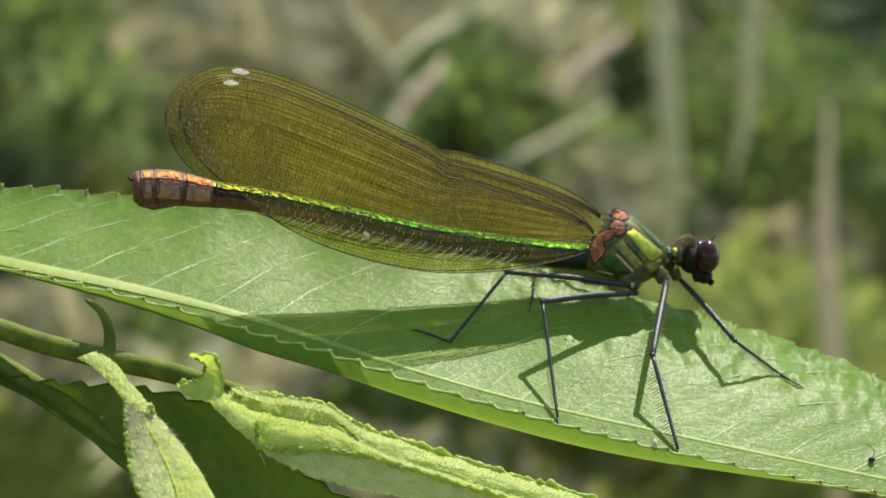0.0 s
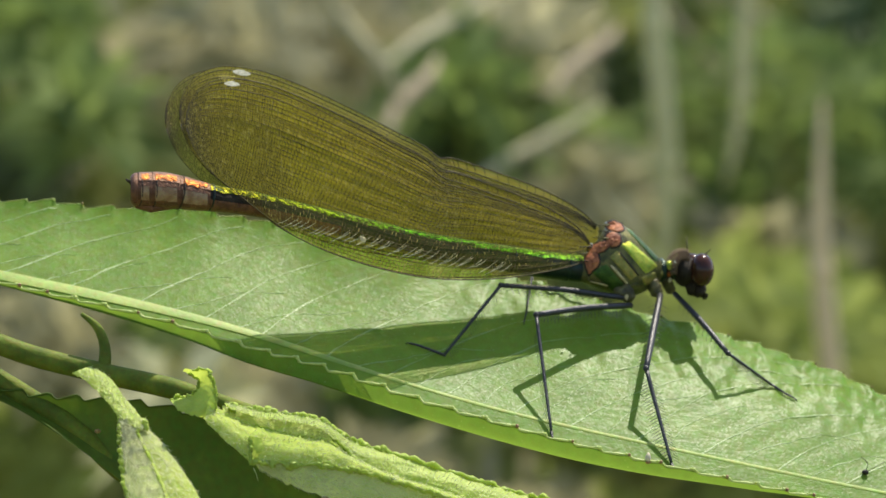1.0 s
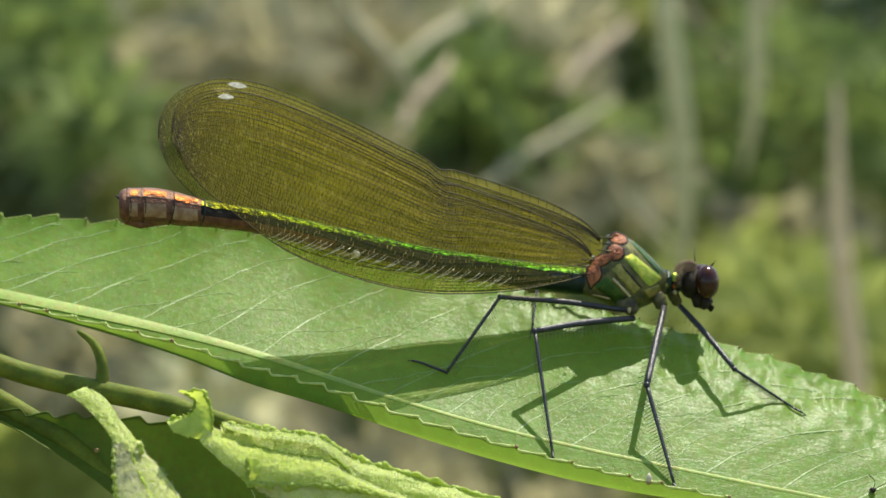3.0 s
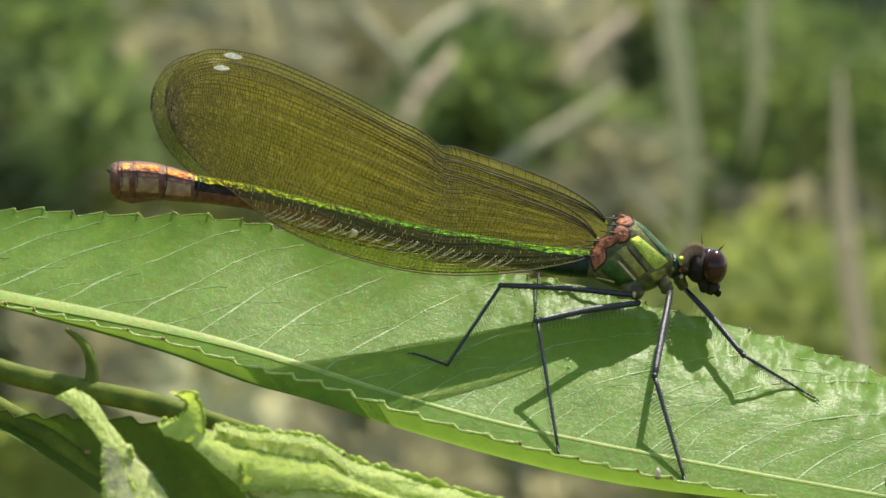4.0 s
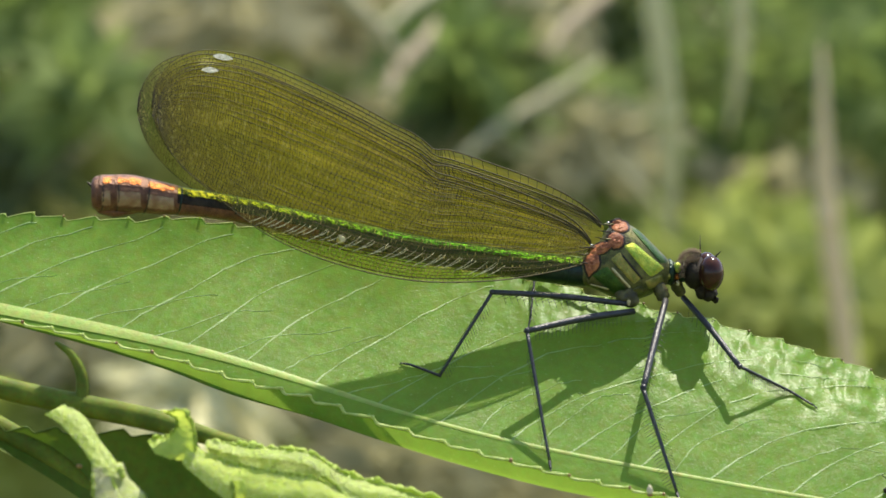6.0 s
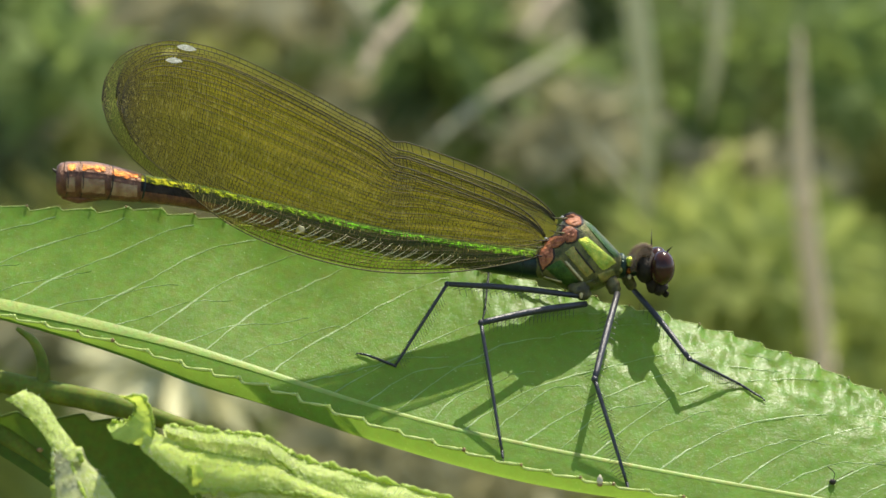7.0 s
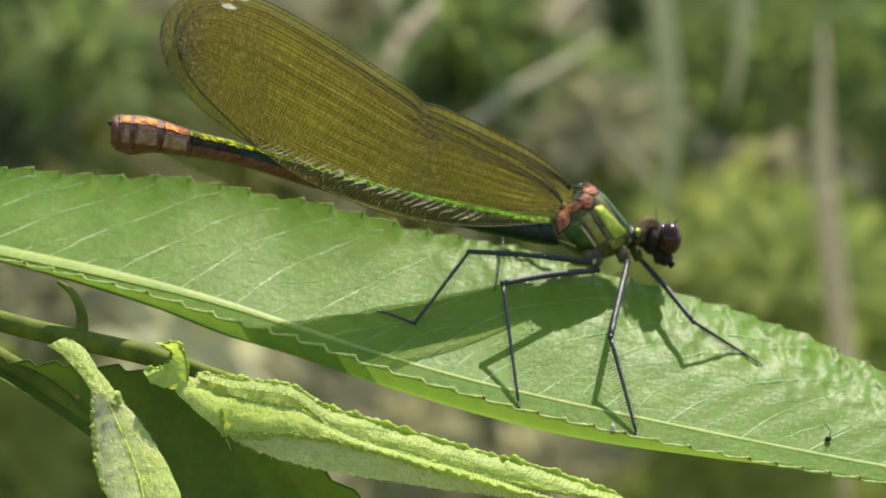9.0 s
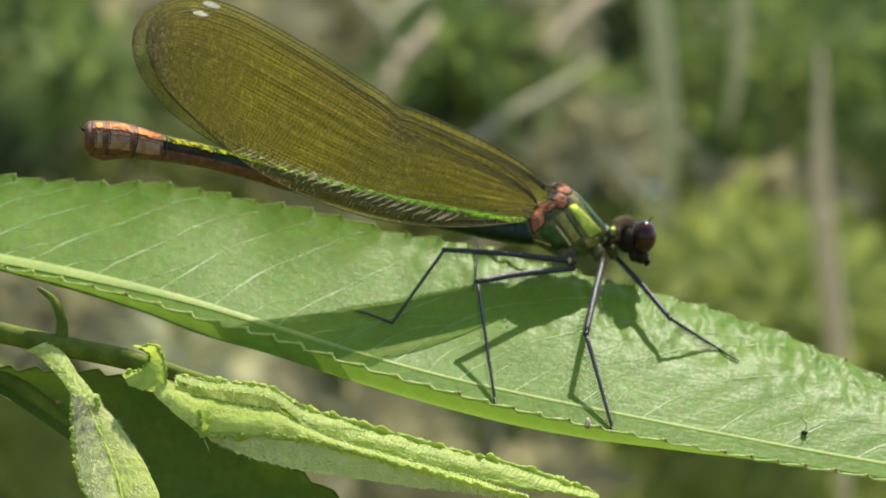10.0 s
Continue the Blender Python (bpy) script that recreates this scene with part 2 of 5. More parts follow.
def membrane_material(name, cover):
    m = bpy.data.materials.new(name)
    m.use_nodes = True
    nt = m.node_tree
    b = nt.nodes["Principled BSDF"]
    tc = nt.nodes.new("ShaderNodeTexCoord")
    n1 = nt.nodes.new("ShaderNodeTexNoise")
    n1.inputs["Scale"].default_value = 700
    nt.links.new(tc.outputs["Object"], n1.inputs["Vector"])
    ramp = nt.nodes.new("ShaderNodeValToRGB")
    ramp.color_ramp.elements[0].color = (0.57, 0.45, 0.045, 1)
    ramp.color_ramp.elements[1].color = (0.73, 0.58, 0.065, 1)
    nt.links.new(n1.outputs["Fac"], ramp.inputs["Fac"])
    nt.links.new(ramp.outputs["Color"], b.inputs["Base Color"])
    b.inputs["Roughness"].default_value = 0.32
    b.inputs["Specular IOR Level"].default_value = 0.4
    n3 = nt.nodes.new("ShaderNodeTexNoise")
    n3.inputs["Scale"].default_value = 6000
    nt.links.new(tc.outputs["Object"], n3.inputs["Vector"])
    bp = nt.nodes.new("ShaderNodeBump")
    bp.inputs["Strength"].default_value = 0.7
    bp.inputs["Distance"].default_value = 0.0001
    nt.links.new(n3.outputs["Fac"], bp.inputs["Height"])
    nt.links.new(bp.outputs["Normal"], b.inputs["Normal"])
    tl = nt.nodes.new("ShaderNodeBsdfTranslucent")
    tl.inputs["Color"].default_value = (0.93, 0.77, 0.08, 1)
    mx = nt.nodes.new("ShaderNodeMixShader")
    mx.inputs[0].default_value = 0.5
    nt.links.new(b.outputs[0], mx.inputs[1])
    nt.links.new(tl.outputs[0], mx.inputs[2])
    tr = nt.nodes.new("ShaderNodeBsdfTransparent")
    tr.inputs["Color"].default_value = (0.98, 0.97, 0.62, 1)
    mx2 = nt.nodes.new("ShaderNodeMixShader")
    mx2.inputs[0].default_value = cover
    nt.links.new(tr.outputs[0], mx2.inputs[1])
    nt.links.new(mx.outputs[0], mx2.inputs[2])
    nt.links.new(mx2.outputs[0], nt.nodes["Material Output"].inputs["Surface"])
    return m


MEMBRANE = membrane_material("wing_membrane", 0.40)
MEMBRANE_SHEER = membrane_material("sheer_wing_membrane", 0.10)
MEMBRANE_THIN = membrane_material("thin_wing_membrane", 0.20)


# ---- mesh helpers ----
def part(name, bm, mat, parent, label="", smooth=True):
    me = bpy.data.meshes.new(name)
    bm.to_mesh(me)
    bm.free()
    return part_mesh(name, me, mat, parent, label, smooth)


def part_mesh(name, me, mat, parent, label="", smooth=True):
    if mat and not me.materials:
        me.materials.append(mat)
    for p in me.polygons:
        p.use_smooth = smooth
    ob = new(name, me)
    ob.parent = parent
    if label:
        tagged(ob, label)
    return ob


SWAYING = {"LEAF": [], "STEM": []}


def swaying(name, label, category, rig, group=""):
    """A top-level thing that sways in the breeze with its rig."""
    ob = tagged(new(name), label, category, group)
    ob.empty_display_size = 0.005
    ob.location = PIVOT
    SWAYING[rig].append(ob)
    return ob


def frame_axes(pts, i):
    a, b = pts[max(i - 1, 0)], pts[min(i + 1, len(pts) - 1)]
    d = (b - a).normalized()
    ref = Vector((0, 0, 1)) if abs(d.z) < 0.9 else Vector((1, 0, 0))
    u = d.cross(ref).normalized()
    return d, u, u.cross(d).normalized()


def add_tube(bm, pts, radii, seg=10, squash=1.0, caps=True):
    """A round tapering tube through pts (metres)."""
    rings = []
    for i, p in enumerate(pts):
        d, u, w = frame_axes(pts, i)
        r = radii[i] if isinstance(radii, (list, tuple)) else radii
        rings.append([bm.verts.new(p + u * (r * math.cos(2 * math.pi * k / seg)) + w * (r * squash * math.sin(2 * math.pi * k / seg)))
                      for k in range(seg)])
    for a, b in zip(rings, rings[1:]):
        for k in range(seg):
            bm.faces.new((a[k], a[(k + 1) % seg], b[(k + 1) % seg], b[k]))
    if caps:
        bm.faces.new(rings[0][::-1])
        bm.faces.new(rings[-1])


def tube(pts, radii, seg=10, squash=1.0):
    bm = bmesh.new()
    add_tube(bm, pts, radii, seg, squash)
    return bm


def add_ball(bm, c, r, seg=16, rings=10):
    """An ellipsoid at c with half-axes r (x, y, z metres)."""
    grid = []
    for i in range(1, rings):
        th = math.pi * i / rings
        grid.append([bm.verts.new(c + Vector((r[0] * math.sin(th) * math.cos(2 * math.pi * k / seg),
                                             r[1] * math.sin(th) * math.sin(2 * math.pi * k / seg), r[2] * math.cos(th))))
                     for k in range(seg)])
    top, bot = bm.verts.new(c + Vector((0, 0, r[2]))), bm.verts.new(c - Vector((0, 0, r[2])))
    for k in range(seg):
        bm.faces.new((top, grid[0][k], grid[0][(k + 1) % seg]))
        bm.faces.new((bot, grid[-1][(k + 1) % seg], grid[-1][k]))
    for a, b in zip(grid, grid[1:]):
        for k in range(seg):
            bm.faces.new((a[k], b[k], b[(k + 1) % seg], a[(k + 1) % seg]))


def ball(c, r, seg=16, rings=10):
    bm = bmesh.new()
    add_ball(bm, c, r, seg, rings)
    return bm


def sheet(rows, closed=False):
    """A surface through a grid of vectors."""
    bm = bmesh.new()
    vs = [[bm.verts.new(p) for p in r] for r in rows]
    for a, b in zip(vs, vs[1:]):
        for k in range(len(a) - (0 if closed else 1)):
            j = (k + 1) % len(a)
            bm.faces.new((a[k], b[k], b[j], a[j]))
    bmesh.ops.recalc_face_normals(bm, faces=bm.faces)
    return bm


def ribbon(bm, pts, widths, normals, lift):
    """A low ridge along pts: three lines, the middle one raised."""
    rows = []
    for i, p in enumerate(pts):
        a, b = pts[max(i - 1, 0)], pts[min(i + 1, len(pts) - 1)]
        d = (b - a).normalized()
        n = normals[i]
        s = d.cross(n).normalized() * widths[i]
        rows.append([bm.verts.new(p - s), bm.verts.new(p + n * lift), bm.verts.new(p + s)])
    for a, b in zip(rows, rows[1:]):
        for k in range(2):
            bm.faces.new((a[k], b[k], b[k + 1], a[k + 1]))


# ---- the large willow leaf ----
MID_Y = curve([(-1000, 395), (-700, 415), (-330, 462), (0, 522), (200, 560), (400, 607), (700, 697), (900, 748), (1200, 806), (1568, 868), (2000, 930), (2350, 980)])
MID_Z = curve([(-1000, -2.0), (-330, -3.2), (0, -3.8), (307, -4.2), (500, -4.5), (784, -5.0), (1200, -5.0), (1568, -4.8), (2000, -4.5), (2350, -4.0)])
FAR_W = curve([(-1000, 3), (-850, 22), (-600, 84), (-330, 120), (0, 158), (400, 228), (700, 262), (1000, 278), (1215, 264), (1386, 252), (1568, 212), (1900, 130), (2200, 50), (2350, 2)])
RIM = curve([(-1000, 1), (-700, 4), (-330, 8), (0, 18), (270, 25), (400, 32), (540, 26), (700, 30), (850, 33), (1038, 39), (1330, 40), (1568, 36), (1900, 30), (2350, 2)])
BAND = curve([(-1000, 0), (-700, 1), (-330, 2), (0, 6), (270, 20), (400, 29), (540, 32), (700, 30), (850, 30), (1000, 28), (1150, 22), (1300, 11), (1500, 2), (2350, 0)])


def axis_z(gx):
    """The depth of the insect's long axis."""
    return 2.0 + 0.27 * ((gx - 784) * UNIT - 18.2)


def lean(gx, z):
    """The leaf slopes away under the insect; towards its stalk the slope eases."""
    x = (gx - 784) * UNIT
    z0 = -1.7 + 0.20 * (x - 4 * math.log1p(math.exp((x - 18) / 4)))
    ease = min(max((gx + 900) / 700, 0), 1)
    ease = ease * ease * (3 - 2 * ease)
    return z0 + (1 + 0.6 * ease) * (z - z0) - 0.8 * ease


def tooth(u, phase=0.0):
    """The saw edge: rises slowly towards the tip of the leaf and drops back."""
    k = ((u + phase + 9 * math.sin(u * 0.013)) / 57.0) % 1.0
    return k / 0.78 if k < 0.78 else (1 - k) / 0.22


def leaf_point(u, v):
    """v from 0 at the midrib to 1 at the far margin, to -1 at the near margin."""
    y0, z0 = MID_Y(u), MID_Z(u)
    if v >= 0:
        w = FAR_W(u)
        edge = max(0.0, v - 0.9) / 0.1
        wave = 3.0 * math.sin(u * 0.021 + 1.0) * v * v + 2.0 * math.sin(u * 0.047) * v ** 3
        bend = min(max((u - 720) / 420, 0), 1)
        y = w * v + wave + edge * (8 - 2 * bend) * (tooth(u) - 0.4)
        curl = -0.17 + 0.57 * bend
        wave += 1.2 * math.sin(u * 0.09) * v ** 4
        z = (0.62 - 0.07 * bend) * w * UNIT * (v + curl * 0.55 * v ** 4) + 0.10 * math.sin(u * 0.017) * v
        # a faint quilting between the side veins
        z += 0.07 * math.sin((u - 330 * v) * 2 * math.pi / 85) * v * (1 - v)
        rumple = bend * max(0.0, v - 0.38)
        z += rumple * (0.55 * noise.noise(Vector((u * 0.034, v * 8, 2.5))) + 0.42 * noise.noise(Vector((u * 0.10, v * 19, 7.5))))
        return at(u + edge * 6 * tooth(u), y0 - y, lean(u, z0 + z))
    t = -v
    ro, ba = RIM(u), BAND(u)
    # a gently sloping strip, then a gutter that turns up to the rim
    out = -(1.9 + 1.9 * min(max((u - 560) / 380, 0), 1)) * min(1, 0.25 + ba / 60)
    if t < 0.4:
        y = ro * t / 0.4
        z = lean(u, z0 - 0.5 * y * UNIT)
    else:
        q = (t - 0.4) / 0.6
        b1, b2, b3 = 3 * q * (1 - q) ** 2, 3 * q * q * (1 - q), q ** 3
        y = ro + b1 * 1.2 * ba + b2 * 1.45 * ba
        z0_, z1_ = -0.5 * ro * UNIT, -0.5 * (ro + 1.2 * ba) * UNIT
        z = lean(u, z0 + z0_) - z0_ + (1 - q) ** 3 * z0_ + b1 * z1_ + b2 * (out + 0.8) + b3 * out
    edge = max(0.0, t - 0.88) / 0.12
    y -= edge * (4.5 + 4.5 * math.exp(-((u - 560) / 170) ** 2)) * (tooth(u, 20) - 0.4)
    return at(u + edge * 5 * tooth(u, 20), y0 + y, z)


def leaf_depth(gx, gy):
    """The depth at which the far half of the blade lies at that place of the sheet."""
    best = (1e9, 0.0)
    for i in range(101):
        p = leaf_point(gx, i / 100) * 1000
        y, z = p.y * math.sin(TILT) + p.z * math.cos(TILT), p.y * math.cos(TILT) - p.z * math.sin(TILT)
        best = min(best, (abs(441 - y / ((FAR + z) / FAR * UNIT) - gy), z))
    return best[1]


def leaf_normal(u, v):
    a = leaf_point(u + 4, v) - leaf_point(u - 4, v)
    b = leaf_point(u, v + 0.01) - leaf_point(u, v - 0.01)
    n = a.cross(b).normalized()
    return n if n.y < 0 or n.z > 0 else -n


def build_leaf():
    leaf = swaying("willow_leaf", "broad glossy green willow leaf with saw-toothed edge carrying the insect", "leaf", "LEAF")
    vs = [-1, -0.965, -0.93, -0.9, -0.86] + [-0.8 + 0.08 * i for i in range(10)] + [i / 28 for i in range(26)] + [0.92, 0.945, 0.97, 1.0]
    rows = [[leaf_point(u, v) for v in vs] for u in range(-1000, 2351, 7)]
    blade = part("blade", sheet(rows), LEAF, leaf)
    # midrib
    us = list(range(-1010, 2300, 20))
    bm = bmesh.new()
    ribbon(bm, [leaf_point(u, 0) + leaf_normal(u, 0.02) * mm(0.01) for u in us],
           [mm(0.54 if u < 120 else max(0.17, 0.54 - (u - 120) * 0.00062)) for u in us], [leaf_normal(u, 0.02) for u in us], mm(0.07))
    part("midrib", bm, RIB, leaf, "pale yellowish midrib")
    for v in (1.0, -1.0):
        line = [leaf_point(u, v) for u in range(-990, 2300, 5)]
        part("margin", tube(line, [mm((0.035 if v > 0 else 0.10) * (1 + 0.25 * math.sin(i * 0.9))) for i in range(len(line))], 6), EDGE, leaf, "thin pale cartilage margin")
    rnd = random.Random(4)
    # side veins, sweeping towards the tip
    u0 = -1000
    i = 0
    while u0 < 1900:
        bm = bmesh.new()
        near_stalk = u0 < 620
        long = i % 2 == 0
        reach = (rnd.uniform(290, 340) if near_stalk else rnd.uniform(420, 560)) if long else rnd.uniform(150, 260)
        steep = 0.9 if near_stalk else 1.6
        pts, nrm, wd = [], [], []
        n = 22
        for k in range(n + 1):
            s = k / n
            u = u0 + reach * s
            v = (0.93 if long else 0.45) * (1 - math.exp(-steep * s)) / (1 - math.exp(-steep)) + 0.014 * math.sin(9 * s + i) + 0.016 * noise.noise(Vector((s * 11, i, 0)))
            if u < -980 or u > 2300:
                continue
            v = min(v, 0.93)
            m = leaf_normal(u, v)
            pts.append(leaf_point(u, v) + m * mm(0.012))
            nrm.append(m)
            wd.append(mm((0.08 if long and near_stalk else 0.06 if long else 0.05) * (1 - 0.5 * s) * (1 + 0.35 * math.sin(17 * s + 3 * i))))
        if len(pts) > 2:
            ribbon(bm, pts, wd, nrm, mm(0.022))
            part("vein", bm, VEIN, leaf)
        else:
            bm.free()
        u0 += rnd.uniform(48, 74)
        i += 1
    # brown glands on the tips of the teeth
    u = -900
    while u < 2200:
        for ph, v in ((0.0, 1.0), (20.0, -1.0)):
            k = math.ceil((u + ph) / 57.0)
            uu = k * 57.0 - ph - 12.5 - 9 * math.sin(u * 0.013)
            c = leaf_point(uu, v) + Vector((0, -mm(0.1), mm(0.04)))
            big = rnd.uniform(0.75, 1.15) * (0.6 if v > 0 else 1.0)
            brown = rnd.random() < (0.75 if uu > 850 else 0.3)
            part("gland", ball(c, (mm(0.15 * big), mm(0.14 * big), mm(0.16 * big)), 8, 5), GLAND if brown else EDGE, leaf)
            if v < 0:
                part("tooth_tip", ball(c + Vector((-mm(0.24 * big), 0, mm(0.06))), (mm(0.17 * big), mm(0.11), mm(0.10 * big)), 8, 5), EDGE, leaf)
        u += 57
    return leaf


# ---- the damselfly ----
ABD_Y = curve([(150, 303), (220, 305), (300, 317), (405, 333), (550, 367), (700, 402), (850, 428), (950, 443), (1030, 452)])
ABD_R = curve([(152, 1.05), (160, 1.28), (180, 1.34), (215, 1.38), (250, 1.3), (275, 1.2), (300, 1.08), (325, 0.98), (450, 0.92), (600, 0.98), (750, 1.0), (900, 1.05), (1000, 1.12), (1035, 1.0)])
TH_TOP = curve([(1012, 428), (1040, 404), (1060, 374), (1085, 366), (1110, 377), (1135, 400), (1155, 420), (1170, 436)])
TH_BOT = curve([(1012, 474), (1040, 484), (1060, 493), (1085, 501), (1110, 501), (1135, 492), (1155, 480), (1170, 468)])
TH_W = curve([(1012, 1.0), (1040, 1.6), (1060, 1.85), (1085, 2.0), (1110, 2.0), (1135, 1.8), (1155, 1.35), (1170, 0.8)])


def thorax_near(gx, gy, lift=0.05):
    cy, hh, hw = (TH_TOP(gx) + TH_BOT(gx)) / 2, (TH_BOT(gx) - TH_TOP(gx)) / 2, TH_W(gx)
    q = min(abs((gy - cy) / hh), 0.995)
    return at(gx, gy, axis_z(gx) - hw * (1 - q ** 2.4) ** (1 / 2.4) - lift)


def shell(quad, lift=0.06, n=8):
    """A raised plate on the near side of the thorax, between four corners, swelling in its middle."""
    a, b, c, d = [Vector((*q, 0)) for q in quad]
    rows = []
    for i in range(n + 1):
        s = i / n
        row = []
        for j in range(n + 1):
            t = j / n
            p = (a * (1 - s) + b * s) * (1 - t) + (d * (1 - s) + c * s) * t
            e = min(1.0, 5 * min(s, 1 - s)) * min(1.0, 5 * min(t, 1 - t))
            row.append(thorax_near(p.x, p.y, -0.05 + (lift + 0.05) * e ** 0.5))
        rows.append(row)
    return sheet(rows)


def segment_of_abdomen(x0, x1, n=8, neck=0.9):
    rows = []
    seg = 20
    for i in range(n + 1):
        s = i / n
        gx = x0 + (x1 - x0) * s
        r = ABD_R(gx) * (1 - (1 - neck) * max(0, 1 - 7 * min(s, 1 - s)))
        c = at(gx, ABD_Y(gx), axis_z(gx))
        rows.append([c + Vector((0, math.sin(2 * math.pi * k / seg) * mm(r), math.cos(2 * math.pi * k / seg) * mm(r))) for k in range(seg)])
    return rows


def strip_of_abdomen(x0, x1, a0, a1, lift, n=12, m=6, fray=0.0):
    """A plate on the abdomen between two angles (0 on top, 90 towards the near side)."""
    rows = []
    for i in range(n + 1):
        gx = x0 + (x1 - x0) * i / n
        r = ABD_R(gx) + lift
        c = at(gx, ABD_Y(gx), axis_z(gx))
        lo = a0 + fray * noise.noise(Vector((gx * 0.11, 1.5, 0)))
        hi = a1 + fray * noise.noise(Vector((gx * 0.11, 7.5, 0)))
        turns = [radians(lo + (hi - lo) * k / m) for k in range(m + 1)]
        rows.append([c + Vector((0, -math.sin(q) * mm(r), math.cos(q) * mm(r))) for q in turns])
    return sheet(rows)


LEG_JOINTS = []


def leg(fly, joints, radii, spines):
    """One leg: femur and tibia with bristles under them, and a foot that stays planted."""
    pts = [at(*j) for j in joints]
    LEG_JOINTS.append([])

    def bristles(a, b, n, limb):
        bm = bmesh.new()
        d = (b - a).normalized()
        for k in range(n):
            p = a + (b - a) * (0.12 + 0.8 * k / max(n - 1, 1))
            for side in (-1, 1):
                q = Vector((side * spines[2][0] * 0.8, -0.3 * side, spines[2][1])).normalized()
                q = (q + d * 0.5).normalized()
                add_tube(bm, [p, p + q * mm(0.95)], [mm(0.024), mm(0.009)], 4)
        tagged(part("leg_bristles", bm, LEG, limb), kind="stuff")
    femur = part("femur", tube(spline([pts[0], (pts[0] + pts[1]) / 2 + Vector((0, 0, mm(0.15))), pts[1]], 10),
                               [mm(radii[0]) * (0.85 + 0.25 * math.sin(math.pi * (0.2 + 0.7 * i / 10))) for i in range(11)], 10), LEG, fly)
    part("knee", ball(pts[1], (mm(radii[0] * 1.05),) * 3, 10, 8), LEG, femur)
    tibia = part("tibia", tube(spline([pts[1], (pts[1] + pts[2]) / 2, pts[2]], 10),
                               [mm(radii[1]) * (1.05 - 0.35 * i / 10) for i in range(11)], 8), LEG, fly)
    bm = bmesh.new()
    tip = spline(pts[2:], 8)
    add_tube(bm, tip, [mm(radii[1]) * (0.85 - 0.25 * i / 8) for i in range(9)], 7)
    add_ball(bm, pts[2], (mm(radii[1] * 0.9),) * 3, 8, 6)
    d = (tip[-1] - tip[-2]).normalized()
    for c in (-1, 1):
        add_tube(bm, [tip[-1], tip[-1] + d * mm(0.25) + Vector((0, c * mm(0.1), -mm(0.02))),
                      tip[-1] + d * mm(0.35) + Vector((0, c * mm(0.12), -mm(0.16)))], [mm(0.05), mm(0.04), mm(0.015)], 5)
    part("foot", bm, LEG, fly)
    if spines[0]:
        bristles(pts[0], pts[1], spines[0], femur)
    bristles(pts[1], pts[2], spines[1], tibia)
    LEG_JOINTS[-1] = (femur, tibia, pts[0], pts[1], pts[2])


def wing_plane(gx, gy, lift=0.0):
    return at(gx, gy, axis_z(gx) - 0.25 + lift + 0.42 * (ABD_Y(gx) - gy) * UNIT)


FORE_LEAD = [(1056, 378), (1014, 336), (930, 292), (785, 242), (744, 236), (650, 180), (550, 129), (450, 86), (385, 69), (330, 67), (285, 88), (258, 128), (252, 170)]
FORE_TRAIL = [(1052, 404), (1000, 418), (930, 426), (850, 430), (740, 428), (640, 416), (540, 390), (460, 358), (400, 330), (345, 297), (300, 258), (268, 215), (252, 170)]
HIND_LEAD = [(1036, 408), (1002, 364), (925, 320), (785, 268), (744, 261), (650, 204), (550, 153), (450, 109), (385, 92), (335, 90), (294, 107), (270, 142), (263, 178)]
HIND_TRAIL = [(1034, 426), (1000, 440), (930, 455), (850, 465), (740, 466), (640, 450), (540, 420), (465, 386), (415, 352), (355, 304), (308, 264), (277, 219), (263, 178)]


